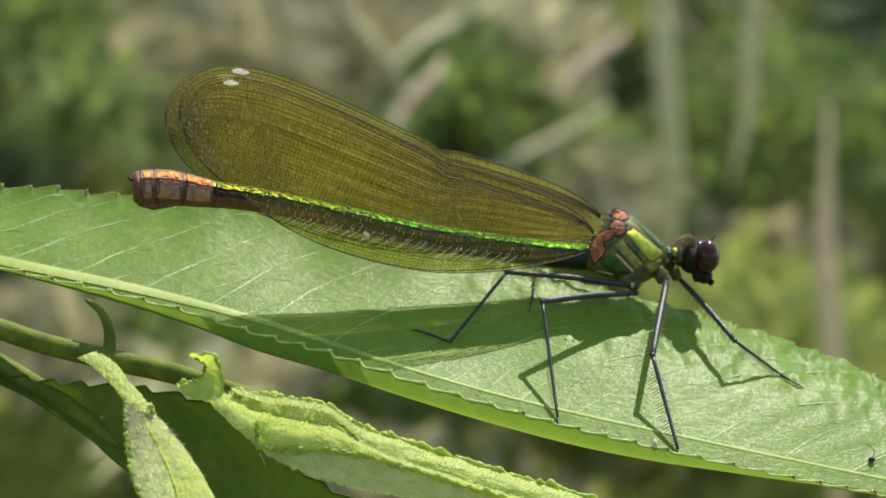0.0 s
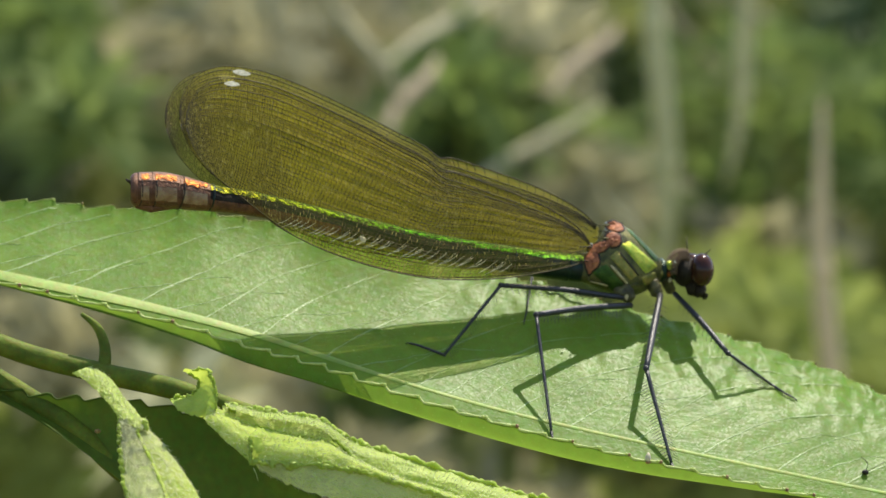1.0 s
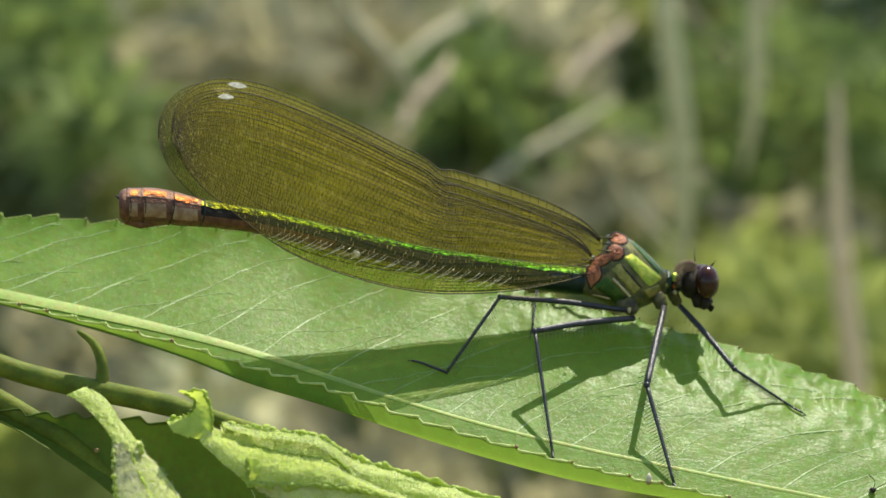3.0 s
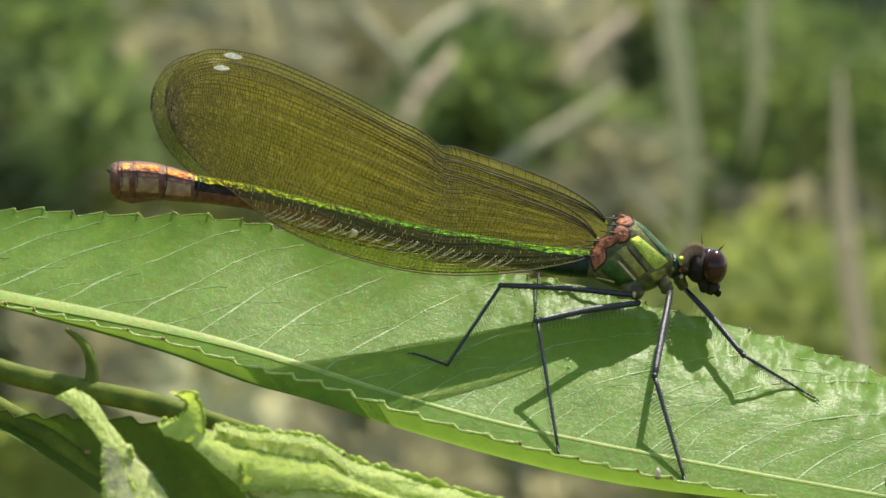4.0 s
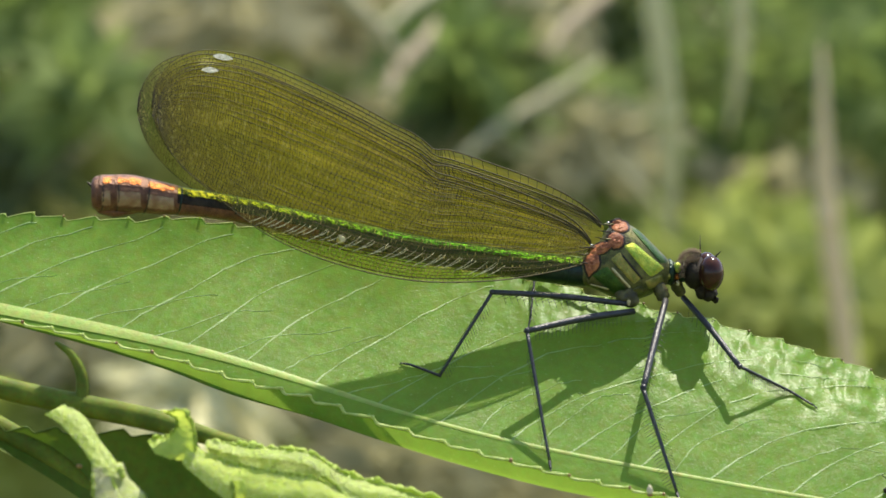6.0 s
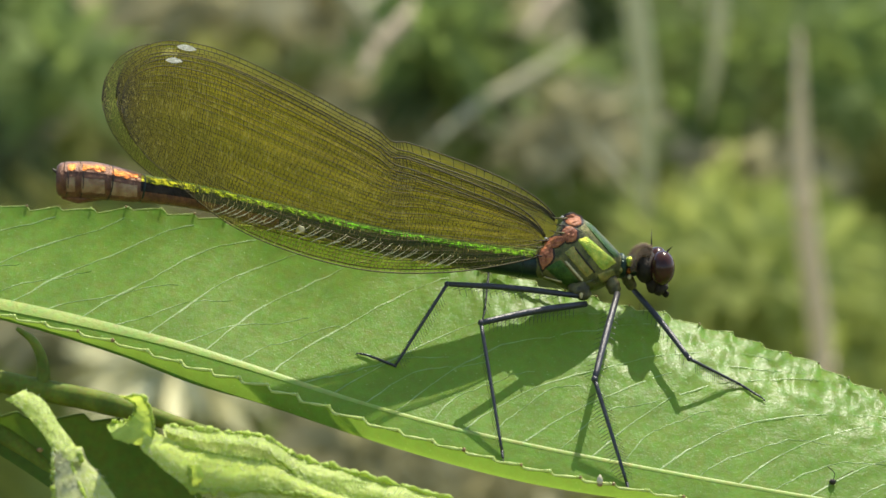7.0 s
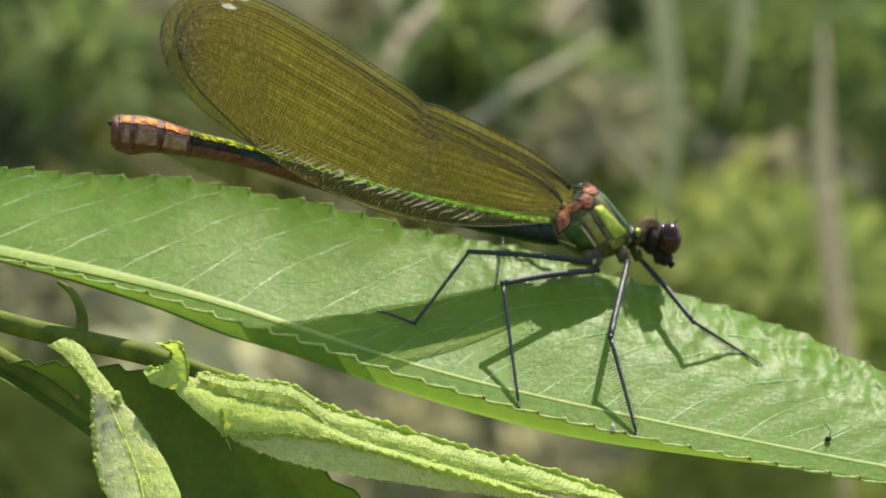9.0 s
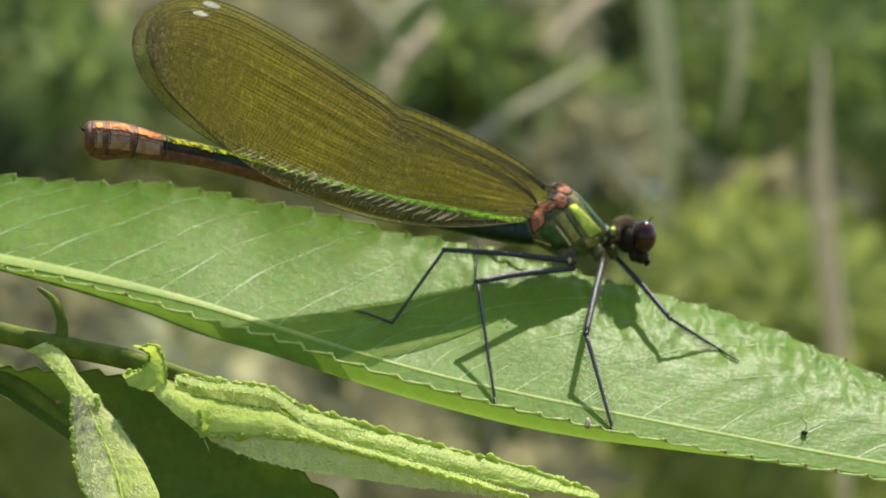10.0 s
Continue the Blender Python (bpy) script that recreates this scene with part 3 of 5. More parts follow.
def wing_meshes(lead_knots, trail_knots, seed, spot):
    """The membrane, the long veins, the net of cross veins and the pale spot of one wing."""
    lead = spline([(x, y, 0) for x, y in lead_knots], 96)
    trail = spline([(x, y, 0) for x, y in trail_knots], 96)

    def wp(s, q, lift=0.0):
        i = s * 96
        k = min(int(i), 95)
        f = i - k
        p = lead[k].lerp(lead[k + 1], f).lerp(trail[k].lerp(trail[k + 1], f), q)
        # the front edge swells before it drops into the notch
        h = (p.x - 655) / 91
        if 0 < h < 1 and q < 0.2:
            p.y -= 8 * math.sin(math.pi * h ** 1.8) * (1 - 5 * q)
        ripple = 0.03 * math.sin(q * 60) * math.sin(math.pi * min(s * 1.5, 1))
        return wing_plane(p.x, p.y, lift + ripple)
    mem = bpy.data.meshes.new("membrane")
    bm = sheet([[wp(0.01 + 0.988 * i / 80, j / 40) for j in range(41)] for i in range(81)])
    bm.to_mesh(mem)
    bm.free()
    # long veins, crowded behind the leading edge
    qs = [0.0, 0.03, 0.06, 0.085, 0.11, 0.135] + [0.165 + 0.835 * i / 27 for i in range(28)]
    rnd = random.Random(seed)

    def vein_q(n, s):
        """Behind the front edge the veins part between root and notch."""
        q = qs[n]
        if n and n < len(qs) - 1:
            q += 0.05 * math.sin(math.pi * q) * math.sin(3.2 * s - 0.6) * (n > 6)
            if s < 0.34:
                q += 0.085 * math.sin(math.pi * s / 0.34) ** 0.8 * (1 - q)
        return min(max(q, 0), 1)
    bm = bmesh.new()
    for n, q in enumerate(qs):
        s0 = 0.02 if n < 7 or n in (0, 1, 3, 6, 12, 33) else 0.05 + 0.30 * ((n * 7) % 11) / 11
        pts = [wp(s0 + (0.988 - s0) * i / 44, vein_q(n, s0 + (0.988 - s0) * i / 44), -0.02) for i in range(45)]
        big = n in (0, 1, 3, 33)
        add_tube(bm, pts, [mm(0.044 if big else 0.018 if n < 4 else 0.021 if n < 11 else 0.019 if n % 4 == 1 else 0.011) * (1.3 - 0.7 * i / 44) for i in range(45)], 4)
    lv = bpy.data.meshes.new("long_vein_net")
    bm.to_mesh(lv)
    bm.free()
    # cross veins, too many to count
    bm = bmesh.new()
    for n in range(len(qs) - 1):
        count = 84 if n < 5 else 140
        for i in range(count):
            s = 0.05 + 0.93 * (i + 0.5 * (n % 2) + rnd.uniform(0.0, 0.35)) / count
            bold = n == 0 and s < 0.45
            pts = [wp(s, vein_q(n, s), -0.03), wp(min(s + 0.001, 0.999), vein_q(n + 1, s), -0.03)]
            if (pts[1] - pts[0]).length < mm(0.06):
                continue
            d = (pts[1] - pts[0]).normalized()
            w = Vector((d.z, 0, -d.x)) * mm(0.028 if bold else 0.021)
            face = bm.faces.new([bm.verts.new(p) for p in (pts[0] - w, pts[0] + w, pts[1] + w, pts[1] - w)])
            # about a fifth take the pale gold colour, as painted glints
            face.material_index = int(rnd.random() < 0.22 and not bold)
    cv = bpy.data.meshes.new("cross_vein_net")
    bm.to_mesh(cv)
    bm.free()
    sp = bpy.data.meshes.new("pale_spot")
    bm = sheet([[wp(spot + 0.05 * i / 6, 0.04 + 0.042 * (j / 3 - 0.5) * math.sin(math.pi * (0.04 + 0.92 * i / 6)) ** 0.8, -0.06) for j in range(4)] for i in range(7)])
    bm.to_mesh(sp)
    bm.free()
    return mem, lv, cv, sp


def build_wings(fly):
    fore, hind = wing_meshes(FORE_LEAD, FORE_TRAIL, 7, 0.655), wing_meshes(HIND_LEAD, HIND_TRAIL, 9, 0.69)
    base = at(1045, 410, axis_z(1045) - 0.25)
    view = Vector((0, -math.cos(TILT), math.sin(TILT)))
    # each wing turns a little about its root: near pair, far pair
    for label, shape, turn, shift, mat, vein, net in (
            ("near forewing, smoky olive, folded over the back", fore, 0.0, (0, 0, 0), MEMBRANE, WVEIN, WVEIN),
            ("near hindwing hanging below the abdomen", hind, 0.0, (0, -1.0, 0), MEMBRANE_SHEER, WVEIN, WVEIN),
            ("far forewing showing along the tip", fore, 0.8, (-0.95, 0.35, 0.1), MEMBRANE_THIN, WVEIN, WVEIN),
            ("far hindwing behind the others", hind, -0.8, (-0.55, 0.6, -0.1), MEMBRANE_SHEER, WVEIN, WVEIN_GLINT)):
        m = (Matrix.Translation(base + Vector(shift) * 0.001) @ Matrix.Rotation(radians(turn), 4, view) @ Matrix.Translation(-base))
        mem, lv, cv, sp = shape
        wing = part_mesh("wing", mem.copy(), mat, fly, label)
        wing.matrix_basis = m
        for nm, me, vm in (("long_vein_net", lv.copy(), vein), ("cross_vein_net", cv.copy(), net)):
            tagged(part_mesh(nm, me, vm, wing), kind="stuff")
            me.materials.append(WVEIN_GLINT)
        part_mesh("pale_spot", sp, STIGMA, wing)
        if label.startswith("near hindwing"):
            # slanting veins over the dark flank, coloured pale for their sunlit glint
            bm = bmesh.new()
            rnd = random.Random(31)
            gx = 428.0
            while gx < 850:
                y0, l = ABD_Y(gx), rnd.uniform(0.8, 1.15)
                p, q = wing_plane(gx, y0 + 30 * l, -0.12), wing_plane(gx + 34 * l, ABD_Y(gx + 34) + 4, -0.12)
                mid = p.lerp(q, 0.5) + Vector((mm(0.06), 0, -mm(0.05)))
                add_tube(bm, spline([p, mid, q], 6), [mm(0.008), mm(0.016), mm(0.020), mm(0.020), mm(0.017), mm(0.012), mm(0.008)], 4)
                gx += rnd.uniform(9, 14)
            tagged(part("slanting_vein_net", bm, GLINT_VEIN, wing), kind="stuff")


def build_damselfly():
    fly = swaying("damselfly", "metallic green damselfly with folded smoky olive wings standing on the leaf", "damselfly", "LEAF")
    # thorax
    rows = []
    for i in range(25):
        gx = 1012 + (1170 - 1012) * i / 24
        cy, hh, hw = (TH_TOP(gx) + TH_BOT(gx)) / 2, (TH_BOT(gx) - TH_TOP(gx)) / 2, TH_W(gx)
        row = []
        for k in range(28):
            a = 2 * math.pi * k / 28
            c, s = math.cos(a), math.sin(a)
            row.append(at(gx, cy - hh * math.copysign(abs(c) ** 0.83, c), axis_z(gx) - hw * math.copysign(abs(s) ** 0.83, s)))
        rows.append(row)
    bm = sheet(rows, True)
    part("thorax", bm, OLIVE, fly, "olive-green metallic thorax with raised plates")
    for quad, mat, lb in (
            (((1084, 402), (1103, 396), (1164, 446), (1136, 464)), LIME, "bright lime-green metallic shoulder plate"),
            (((1062, 427), (1080, 412), (1121, 462), (1108, 476)), BRONZE, "bronze-green side plate"),
            (((1028, 456), (1058, 438), (1096, 482), (1070, 492)), GREEN, "dark green rear side plate"),
            (((1098, 374), (1110, 376), (1168, 436), (1156, 440)), GREEN, "dark green back ridge"),
            (((1124, 466), (1156, 454), (1160, 470), (1132, 484)), BRONZE, "bronze-green lower plate"),
            (((1098, 482), (1120, 474), (1126, 488), (1104, 496)), OLIVE, "olive lower plate")):
        part("plate", shell(quad, 0.09, 12), mat, fly, lb)
    for quad in (((1064, 443), (1068, 441), (1102, 478), (1099, 482)), ((1026, 474), (1029, 472), (1066, 481), (1063, 484))):
        part("seam", shell(quad, 0.16, 6), PALE, fly, "pale cream seam")
    part("groove", shell(((1079, 417), (1082, 414), (1124, 464), (1121, 467)), 0.13, 6), BLACK, fly)
    # rust-coloured wing hinges, crumpled

    def crumpled(cx, cy, z, rx, ry, rz, seed, bumpy=0.22):
        bm = ball(at(cx, cy, axis_z(cx) + z), (mm(rx * UNIT), mm(rz), mm(ry * UNIT)), 18, 12)
        c = at(cx, cy, axis_z(cx) + z)
        for v in bm.verts:
            d = v.co - c
            v.co = c + d * (1 + bumpy * noise.noise(d * 2600 + Vector((seed, 0, 0))))
        return bm

    def dome(cx, cy, rx, ry, turn, lift, seed, point=0.0):
        """A crumpled rounded plate lying on the thorax; point draws its lower end out."""
        rows = []
        ca, sa = math.cos(radians(turn)), math.sin(radians(turn))
        for i in range(9):
            r = 1 - i / 8 * 0.96
            row = []
            for k in range(22):
                a = 2 * math.pi * k / 22
                x, y = math.cos(a), math.sin(a)
                f = r * (1 + 0.16 * noise.noise(Vector((2 * x, 2 * y, seed))))
                if y > 0:
                    x *= 1 - point * y
                x, y = x * rx * f, y * ry * f
                h = lift * (1 - r ** 6) + 0.16 * noise.noise(Vector((x * 0.18 + y * 0.2, y * 0.34, seed))) * (1 - r * r)
                row.append(thorax_near(cx + x * ca - y * sa, cy + x * sa + y * ca, h))
            rows.append(row)
        return sheet(rows, True)
    for n, (cx, cy, rx, ry, turn, point) in enumerate(((1079, 371, 15, 10, 12, 0.0), (1073, 395, 14, 14, -25, 0.15), (1047, 410, 20, 9, -22, 0.1), (1031, 438, 13, 21, 12, 0.7))):
        part("hinge_rim", dome(cx, cy, rx * 1.32, ry * 1.32, turn, 0.10, n, point), BLACK, fly)
        part("wing_hinge", dome(cx, cy, rx * 1.14, ry * 1.14, turn, 0.17, n, point), RUST, fly, "crumpled rust-brown wing hinge plate")
    for n, (x0, y0, x1, y1, r) in enumerate(((1040, 366, 1068, 368, 0.16), (1044, 378, 1064, 380, 0.13), (1036, 390, 1064, 393, 0.15), (1008, 408, 1036, 408, 0.16),
                                             (1004, 420, 1026, 420, 0.14), (1006, 432, 1024, 436, 0.13), (1022, 446, 1026, 474, 0.13))):
        p, q = at(x0, y0, axis_z(x0) - 0.6), thorax_near(x1, y1, 0.12)
        line = [p.lerp(q, i / 8) + Vector((0, -mm(0.35) * math.sin(math.pi * i / 8), mm(0.08) * noise.noise(Vector((i * 0.8, n, 0))))) for i in range(9)]
        part("wing_root", tube(line, [mm(r) * (0.16 + 0.045 * i) * (1 + 0.5 * noise.noise(Vector((i * 0.9, n, 5)))) for i in range(9)], 8), BLACK if n % 2 else HIP, fly, "dark ridged wing root")
    # small silvery grains added to stand for glints beside the hinges
    for n, (cx, cy, rx, ry) in enumerate(((1060, 364, 3, 1.2), (1030, 403, 2.6, 1.2))):
        part("hinge_glint", crumpled(cx, cy, -1.6, rx, ry, 0.08, n + 30, 0.6), GLINT_GREY, fly, "silvery grain added as a glint by the hinge")
    # abdomen
    joints = [1032, 985, 880, 775, 665, 552, 402, 304, 246, 193, 166, 152]
    for i in range(len(joints) - 1):
        a, b = joints[i], joints[i + 1]
        tail = i >= 7
        seg = part("abdomen_segment", sheet(segment_of_abdomen(a, b, 10, 0.95), True), BROWN if tail else HEADM if i == 6 else DARK, fly,
                   "copper-brown tail segment" if tail else "dark green abdomen segment")
        if i < 10:
            part("back_plate", strip_of_abdomen(a, b + 2, -70, 56, 0.03), BROWN if tail else GREEN, seg)
            # strips of brighter colour draw the shine along the back
            if tail:
                part("shine_stripe", strip_of_abdomen(a - 6, b + 7, 28, 50, 0.05, 16, 6, 9.0), COPPER, seg, "copper top, its highlight put into the colour")
                part("side_plate", strip_of_abdomen(a - 6, b + 6, 76, 122, 0.04, 12, 6, 4.0), TAILPALE, seg, "tan side panel")
            else:
                part("shine_stripe", strip_of_abdomen(a - 1, b + 1, 20 if i == 6 else 26, 57 if i == 6 else 54, 0.05, 30, 8, 10.0), STRIPE, seg, "green stripe, sparkle put into its colour")
            if i in (5, 6):
                part("belly_plate", strip_of_abdomen(a, b, 95, 175, 0.03), BROWN, seg)
        ring = [at(b + k, ABD_Y(b + k), axis_z(b + k)) for k in ((-0.9, 0, 0.9) if tail else (-1.6, 0, 1.6))]
        if i < 10:
            part("joint_ring", tube(ring, [mm(ABD_R(b) + 0.02)] * 3, 20), BLACK if tail else DARK, seg)
    part("pale_speck", crumpled(588, 392, -1.5, 6, 6, 0.05, 41, 1.1), PALE, fly, "whitish speck on the flank")
    bm = bmesh.new()
    for dy, dz in ((-12, -0.4), (-12, 0.4)):
        add_tube(bm, [at(156, 295 + dy * 0.3, axis_z(156) + dz), at(148, 287, axis_z(150) + dz), at(143, 283, axis_z(145) + dz)], [mm(0.16), mm(0.1), mm(0.03)], 7)
    part("tail_appendages", bm, BLACK, fly)
    bm = bmesh.new()
    add_tube(bm, [at(235, 334, axis_z(235)), at(190, 336, axis_z(190)), at(165, 330, axis_z(165)), at(152, 321, axis_z(152))], [mm(0.2), mm(0.42), mm(0.36), mm(0.1)], 10)
    part("ovipositor", bm, BROWN, fly)
    # neck and head
    part("neck", tube(spline([at(1160, 452, axis_z(1160)), at(1178, 452, axis_z(1178)), at(1200, 450, axis_z(1200))], 8),
                      [mm(0.85), mm(0.95), mm(1.0), mm(0.8), mm(0.7), mm(0.75), mm(0.85), mm(0.8), mm(0.6)], 16), DARK, fly)
    zc = axis_z(1215)
    for cx, cy, r, mat in ((1182, 444, 8, LIME), (1197, 446, 5, LIME), (1181, 460, 5, COPPER), (1183, 471, 4, PALE), (1166, 458, 6, BRONZE), (1170, 446, 5, DARK)):
        part("collar_plate", ball(at(cx, cy, axis_z(cx) - 0.68), (mm(r * UNIT), mm(0.3), mm(r * 1.2 * UNIT)), 10, 6), mat, fly)
    head = part("head", ball(at(1212, 452, zc), (mm(0.92), mm(2.5), mm(1.32)), 24, 16), HEADM, fly, "blackish hairy head")
    part("eye", ball(at(1242, 453, zc - 2.1), (mm(0.95), mm(1.15), mm(1.33)), 28, 20), EYEM, head, "glossy dark brown compound eye")
    part("eye", ball(at(1232, 450, zc + 2.1), (mm(0.95), mm(1.15), mm(1.33)), 24, 16), EYEM, head, "glossy dark brown compound eye")
    part("face", ball(at(1234, 458, zc), (mm(0.85), mm(2.0), mm(1.2)), 20, 14), HEADM, head)
    bm = bmesh.new()
    add_ball(bm, at(1238, 490, zc - 0.6), (mm(0.6), mm(1.2), mm(0.55)), 14, 8)
    add_ball(bm, at(1250, 500, zc - 0.8), (mm(0.42), mm(0.6), mm(0.28)), 12, 8)
    add_ball(bm, at(1226, 482, zc - 0.9), (mm(0.6), mm(0.8), mm(0.7)), 12, 8)
    for v in bm.verts:
        v.co += Vector((noise.noise(v.co * 1800), noise.noise(v.co * 1800 + Vector((5, 0, 0))), noise.noise(v.co * 1800 + Vector((9, 0, 0))))) * mm(0.3)
    part("mouthparts", bm, HEADM, head)
    bm = bmesh.new()
    add_tube(bm, [at(1246, 428, zc - 1.6), at(1253, 420, zc - 1.9), at(1259, 414, zc - 2.2)], [mm(0.09), mm(0.06), mm(0.02)], 6)
    add_tube(bm, [at(1222, 425, zc + 1.2), at(1221, 405, zc + 1.5), at(1221, 388, zc + 1.8)], [mm(0.07), mm(0.045), mm(0.015)], 6)
    part("antennae", bm, BLACK, head)
    rnd = random.Random(3)
    bm = bmesh.new()
    for _ in range(1700):
        a, b = rnd.uniform(-1.9, 0.6), rnd.uniform(-1.3, 0.7)
        d = Vector((math.sin(a) * 0.9, b, math.cos(a))).normalized()
        p = at(1208, 450, zc) + Vector((d.x * mm(1.05), d.y * mm(2.3), d.z * mm(1.35)))
        add_tube(bm, [p, p + (d + Vector((rnd.uniform(-.4, .4), rnd.uniform(-.4, .4), 0.25))) * mm(rnd.uniform(0.12, 0.34))], [mm(0.011), mm(0.006)], 3)
    tagged(part("head_hair", bm, FUZZ, head), kind="stuff")
    # legs: hip joints, then the limbs
    for x0, y0, z0, x1, y1, z1, r in ((1092, 480, -1.2, 1106, 512, -1.3, 0.56), (1080, 484, -1.0, 1094, 504, -1.5, 0.5), (1148, 472, -0.9, 1160, 502, -1.1, 0.5), (1174, 466, 0.0, 1190, 494, 0.8, 0.42)):
        p, q = at(x0, y0, axis_z(x0) + z0), at(x1, y1, axis_z(x1) + z1)
        part("coxa", tube([p.lerp(q, i / 8) for i in range(9)], [mm(r) * (0.75 + 0.35 * math.sin(math.pi * (0.1 + 0.85 * i / 8)) + 0.08 * math.sin(i * 2.2)) * (1 if i < 8 else 0.5) for i in range(9)], 14), HIP, fly)
    part("coxa_spot", ball(at(1097, 502, axis_z(1097) - 1.72), (mm(0.17), mm(0.1), mm(0.34)), 10, 6), PALE, fly, "pale yellow hip spot")
    part("coxa_spot", ball(at(1156, 492, axis_z(1156) - 1.42), (mm(0.17), mm(0.1), mm(0.24)), 10, 6), PALE, fly, "pale yellow hip spot")
    leg(fly, [(1162, 500, -0.6), (1130, 652, -7.8), (1187, 836, -10.8), (1190, 845, -11.2)], (0.25, 0.165), (14, 26, (0.9, -0.1)))
    leg(fly, [(1106, 519, -1.0), (920, 554, -5.7), (961, 782, -9.7), (963, 793, -10.1)], (0.235, 0.15), (22, 26, (0.5, -0.8)))
    toes = lambda *places: [(gx, gy, leaf_depth(gx, gy) - up) for gx, gy, up in places]
    leg(fly, [(1092, 505, -1.0), (856, 487, -3.2)] + toes((766, 635, 0.3), (720, 618, 0.25), (702, 614, 0.2)), (0.21, 0.135), (18, 24, (0.7, -0.5)))
    leg(fly, [(1192, 496, 1.2), (1296, 614, -4.2)] + toes((1385, 664, 0.35), (1408, 678, 0.3), (1426, 688, 0.2)), (0.21, 0.125), (12, 20, (-0.5, -0.8)))
    leg(fly, [(1070, 480, 1.8), (931, 440, 3.0)] + toes((925, 540, 0.25), (921, 556, 0.15)), (0.15, 0.09), (0, 6, (0.5, -0.5)))
    build_wings(fly)
    return fly


# ---- the twig with its young leaves ----
def build_twig():
    twig = swaying("willow_twig", "thin green willow twig with a short curved tendril", "twig", "STEM")
    pts = spline([at(-1060, 560, -3.0), at(-700, 560, -6.0), at(-330, 600, -11.0), at(-120, 628, -13.4), at(0, 662, -14.0), at(130, 690, -14.4), at(250, 715, -15.5), at(380, 752, -17.0), at(470, 775, -18.0)], 40)
    part("shoot", tube(pts, [mm(0.82 if i < 30 else 0.82 - 0.05 * (i - 30)) for i in range(41)], 14), STEM, twig)
    pts = spline([at(-1060, 600, -2.5), at(-700, 590, -5.0), at(-330, 620, -10.0), at(-150, 665, -12.2), at(0, 742, -12.8), at(90, 800, -12.9), at(170, 870, -13.0), at(300, 960, -13.2)], 40)
    part("side_shoot", tube(pts, [mm(1.0 - 0.3 * i / 40) for i in range(41)], 14), STEM, twig)
    pts = spline([at(82, 578, -14.0), at(112, 602, -14.1), at(128, 640, -14.3), at(128, 690, -14.5)], 24)
    part("tendril", tube(pts, [mm(0.14 + 0.42 * (i / 24) ** 0.8) for i in range(25)], 10), STEM, twig)
    return twig


def build_main_stem():
    """The upright shoot from which leaf and twig spring, rooted in the soil."""
    stem = tagged(new("willow_sapling"), "upright brown-green young willow rooted in the meadow", "sapling")
    base = at(-1040, 480, -2.5) + PIVOT
    pts = spline([Vector((base.x - 0.05, base.y + 0.03, -0.01)), Vector((base.x - 0.03, base.y + 0.02, 0.35)), Vector((base.x - 0.005, base.y + 0.004, 0.75)), base, base + Vector((0.004, 0, 0.03))], 40)
    part("shoot", tube(pts, [mm(4.0 - 2.6 * i / 40) for i in range(41)], 14), STEM, stem)
    for i in (12, 20, 27, 33):
        part("bud", ball(pts[i] + Vector((mm(2.2), 0, 0)), (mm(1.0), mm(1.0), mm(2.2)), 10, 8), BROWN, stem)
    return stem


NEARER = 9.0


def strip_rows(top, bot, z0, z1, bulge, n=150, m=22, crease=0.10, seed=0, droop=0.0):
    """A soft open fold between two edge lines of (gx, gy) knots; z0 and z1 are the depths of the edges."""
    ks = list(range(len(top)))
    tx, ty, bx, by = [curve(list(zip(ks, [p[i] for p in line]))) for line, i in ((top, 0), (top, 1), (bot, 0), (bot, 1))]
    rows = []
    for i in range(n + 1):
        s = i / n * ks[-1]
        wide = math.hypot(tx(s) - bx(s), ty(s) - by(s)) * UNIT
        row = []
        for j in range(m + 1):
            t = j / m
            gx, gy = tx(s) * (1 - t) + bx(s) * t, ty(s) * (1 - t) + by(s) * t
            edge = max(0, abs(2 * t - 1) - 0.75) / 0.25
            wrinkle = crease * (noise.noise(Vector((gx * 0.035, gy * 0.06, seed))) + 0.5 * noise.noise(Vector((gx * 0.11, gy * 0.16, seed))))
            frill = edge * (noise.noise(Vector((gx * 0.16, gy * 0.16, seed + 5))) + 0.7 * noise.noise(Vector((gx * 0.4, gy * 0.4, seed + 9))))
            z = z0 + (z1 - z0) * t - bulge * min(wide, 2.5) * math.sin(math.pi * t) + wrinkle + 0.18 * frill - droop * (gy - 780) * UNIT
            row.append(at(gx + 1.5 * frill, gy + 4.5 * frill, z - NEARER))
        rows.append(row)
    return rows


def crinkle(line, size, seed, seg=9):
    """A lumpy, beaded leaf margin along a line."""
    rows = []
    fine = []
    for a, b in zip(line, line[1:]):
        fine += [a, a.lerp(b, 0.5)]
    line = fine + [line[-1]]
    n = len(line)
    for i, p in enumerate(line):
        d, u, w = frame_axes(line, i)
        e = min(1, (i + 1) / 5, (n - i) / 5) * (0.95 + 0.9 * noise.noise(Vector((i * 0.09, seed, 4))))
        p = p + (w * noise.noise(Vector((i * 0.2, seed, 1))) + u * noise.noise(Vector((i * 0.2, seed, 8)))) * mm(0.8 * size * e)
        row = []
        for k in range(seg):
            a = 2 * math.pi * k / seg
            r = p * 1000 + Vector((0.35 * math.cos(a), seed, 0.35 * math.sin(a)))
            q = 0.95 + 1.0 * noise.noise(r * 1.7) + 0.55 * noise.noise(r * 4.3)
            row.append(p + (w * math.cos(a) + u * math.sin(a)) * mm(size * e * max(q, 0.25)))
        rows.append(row)
    return sheet(rows, True)


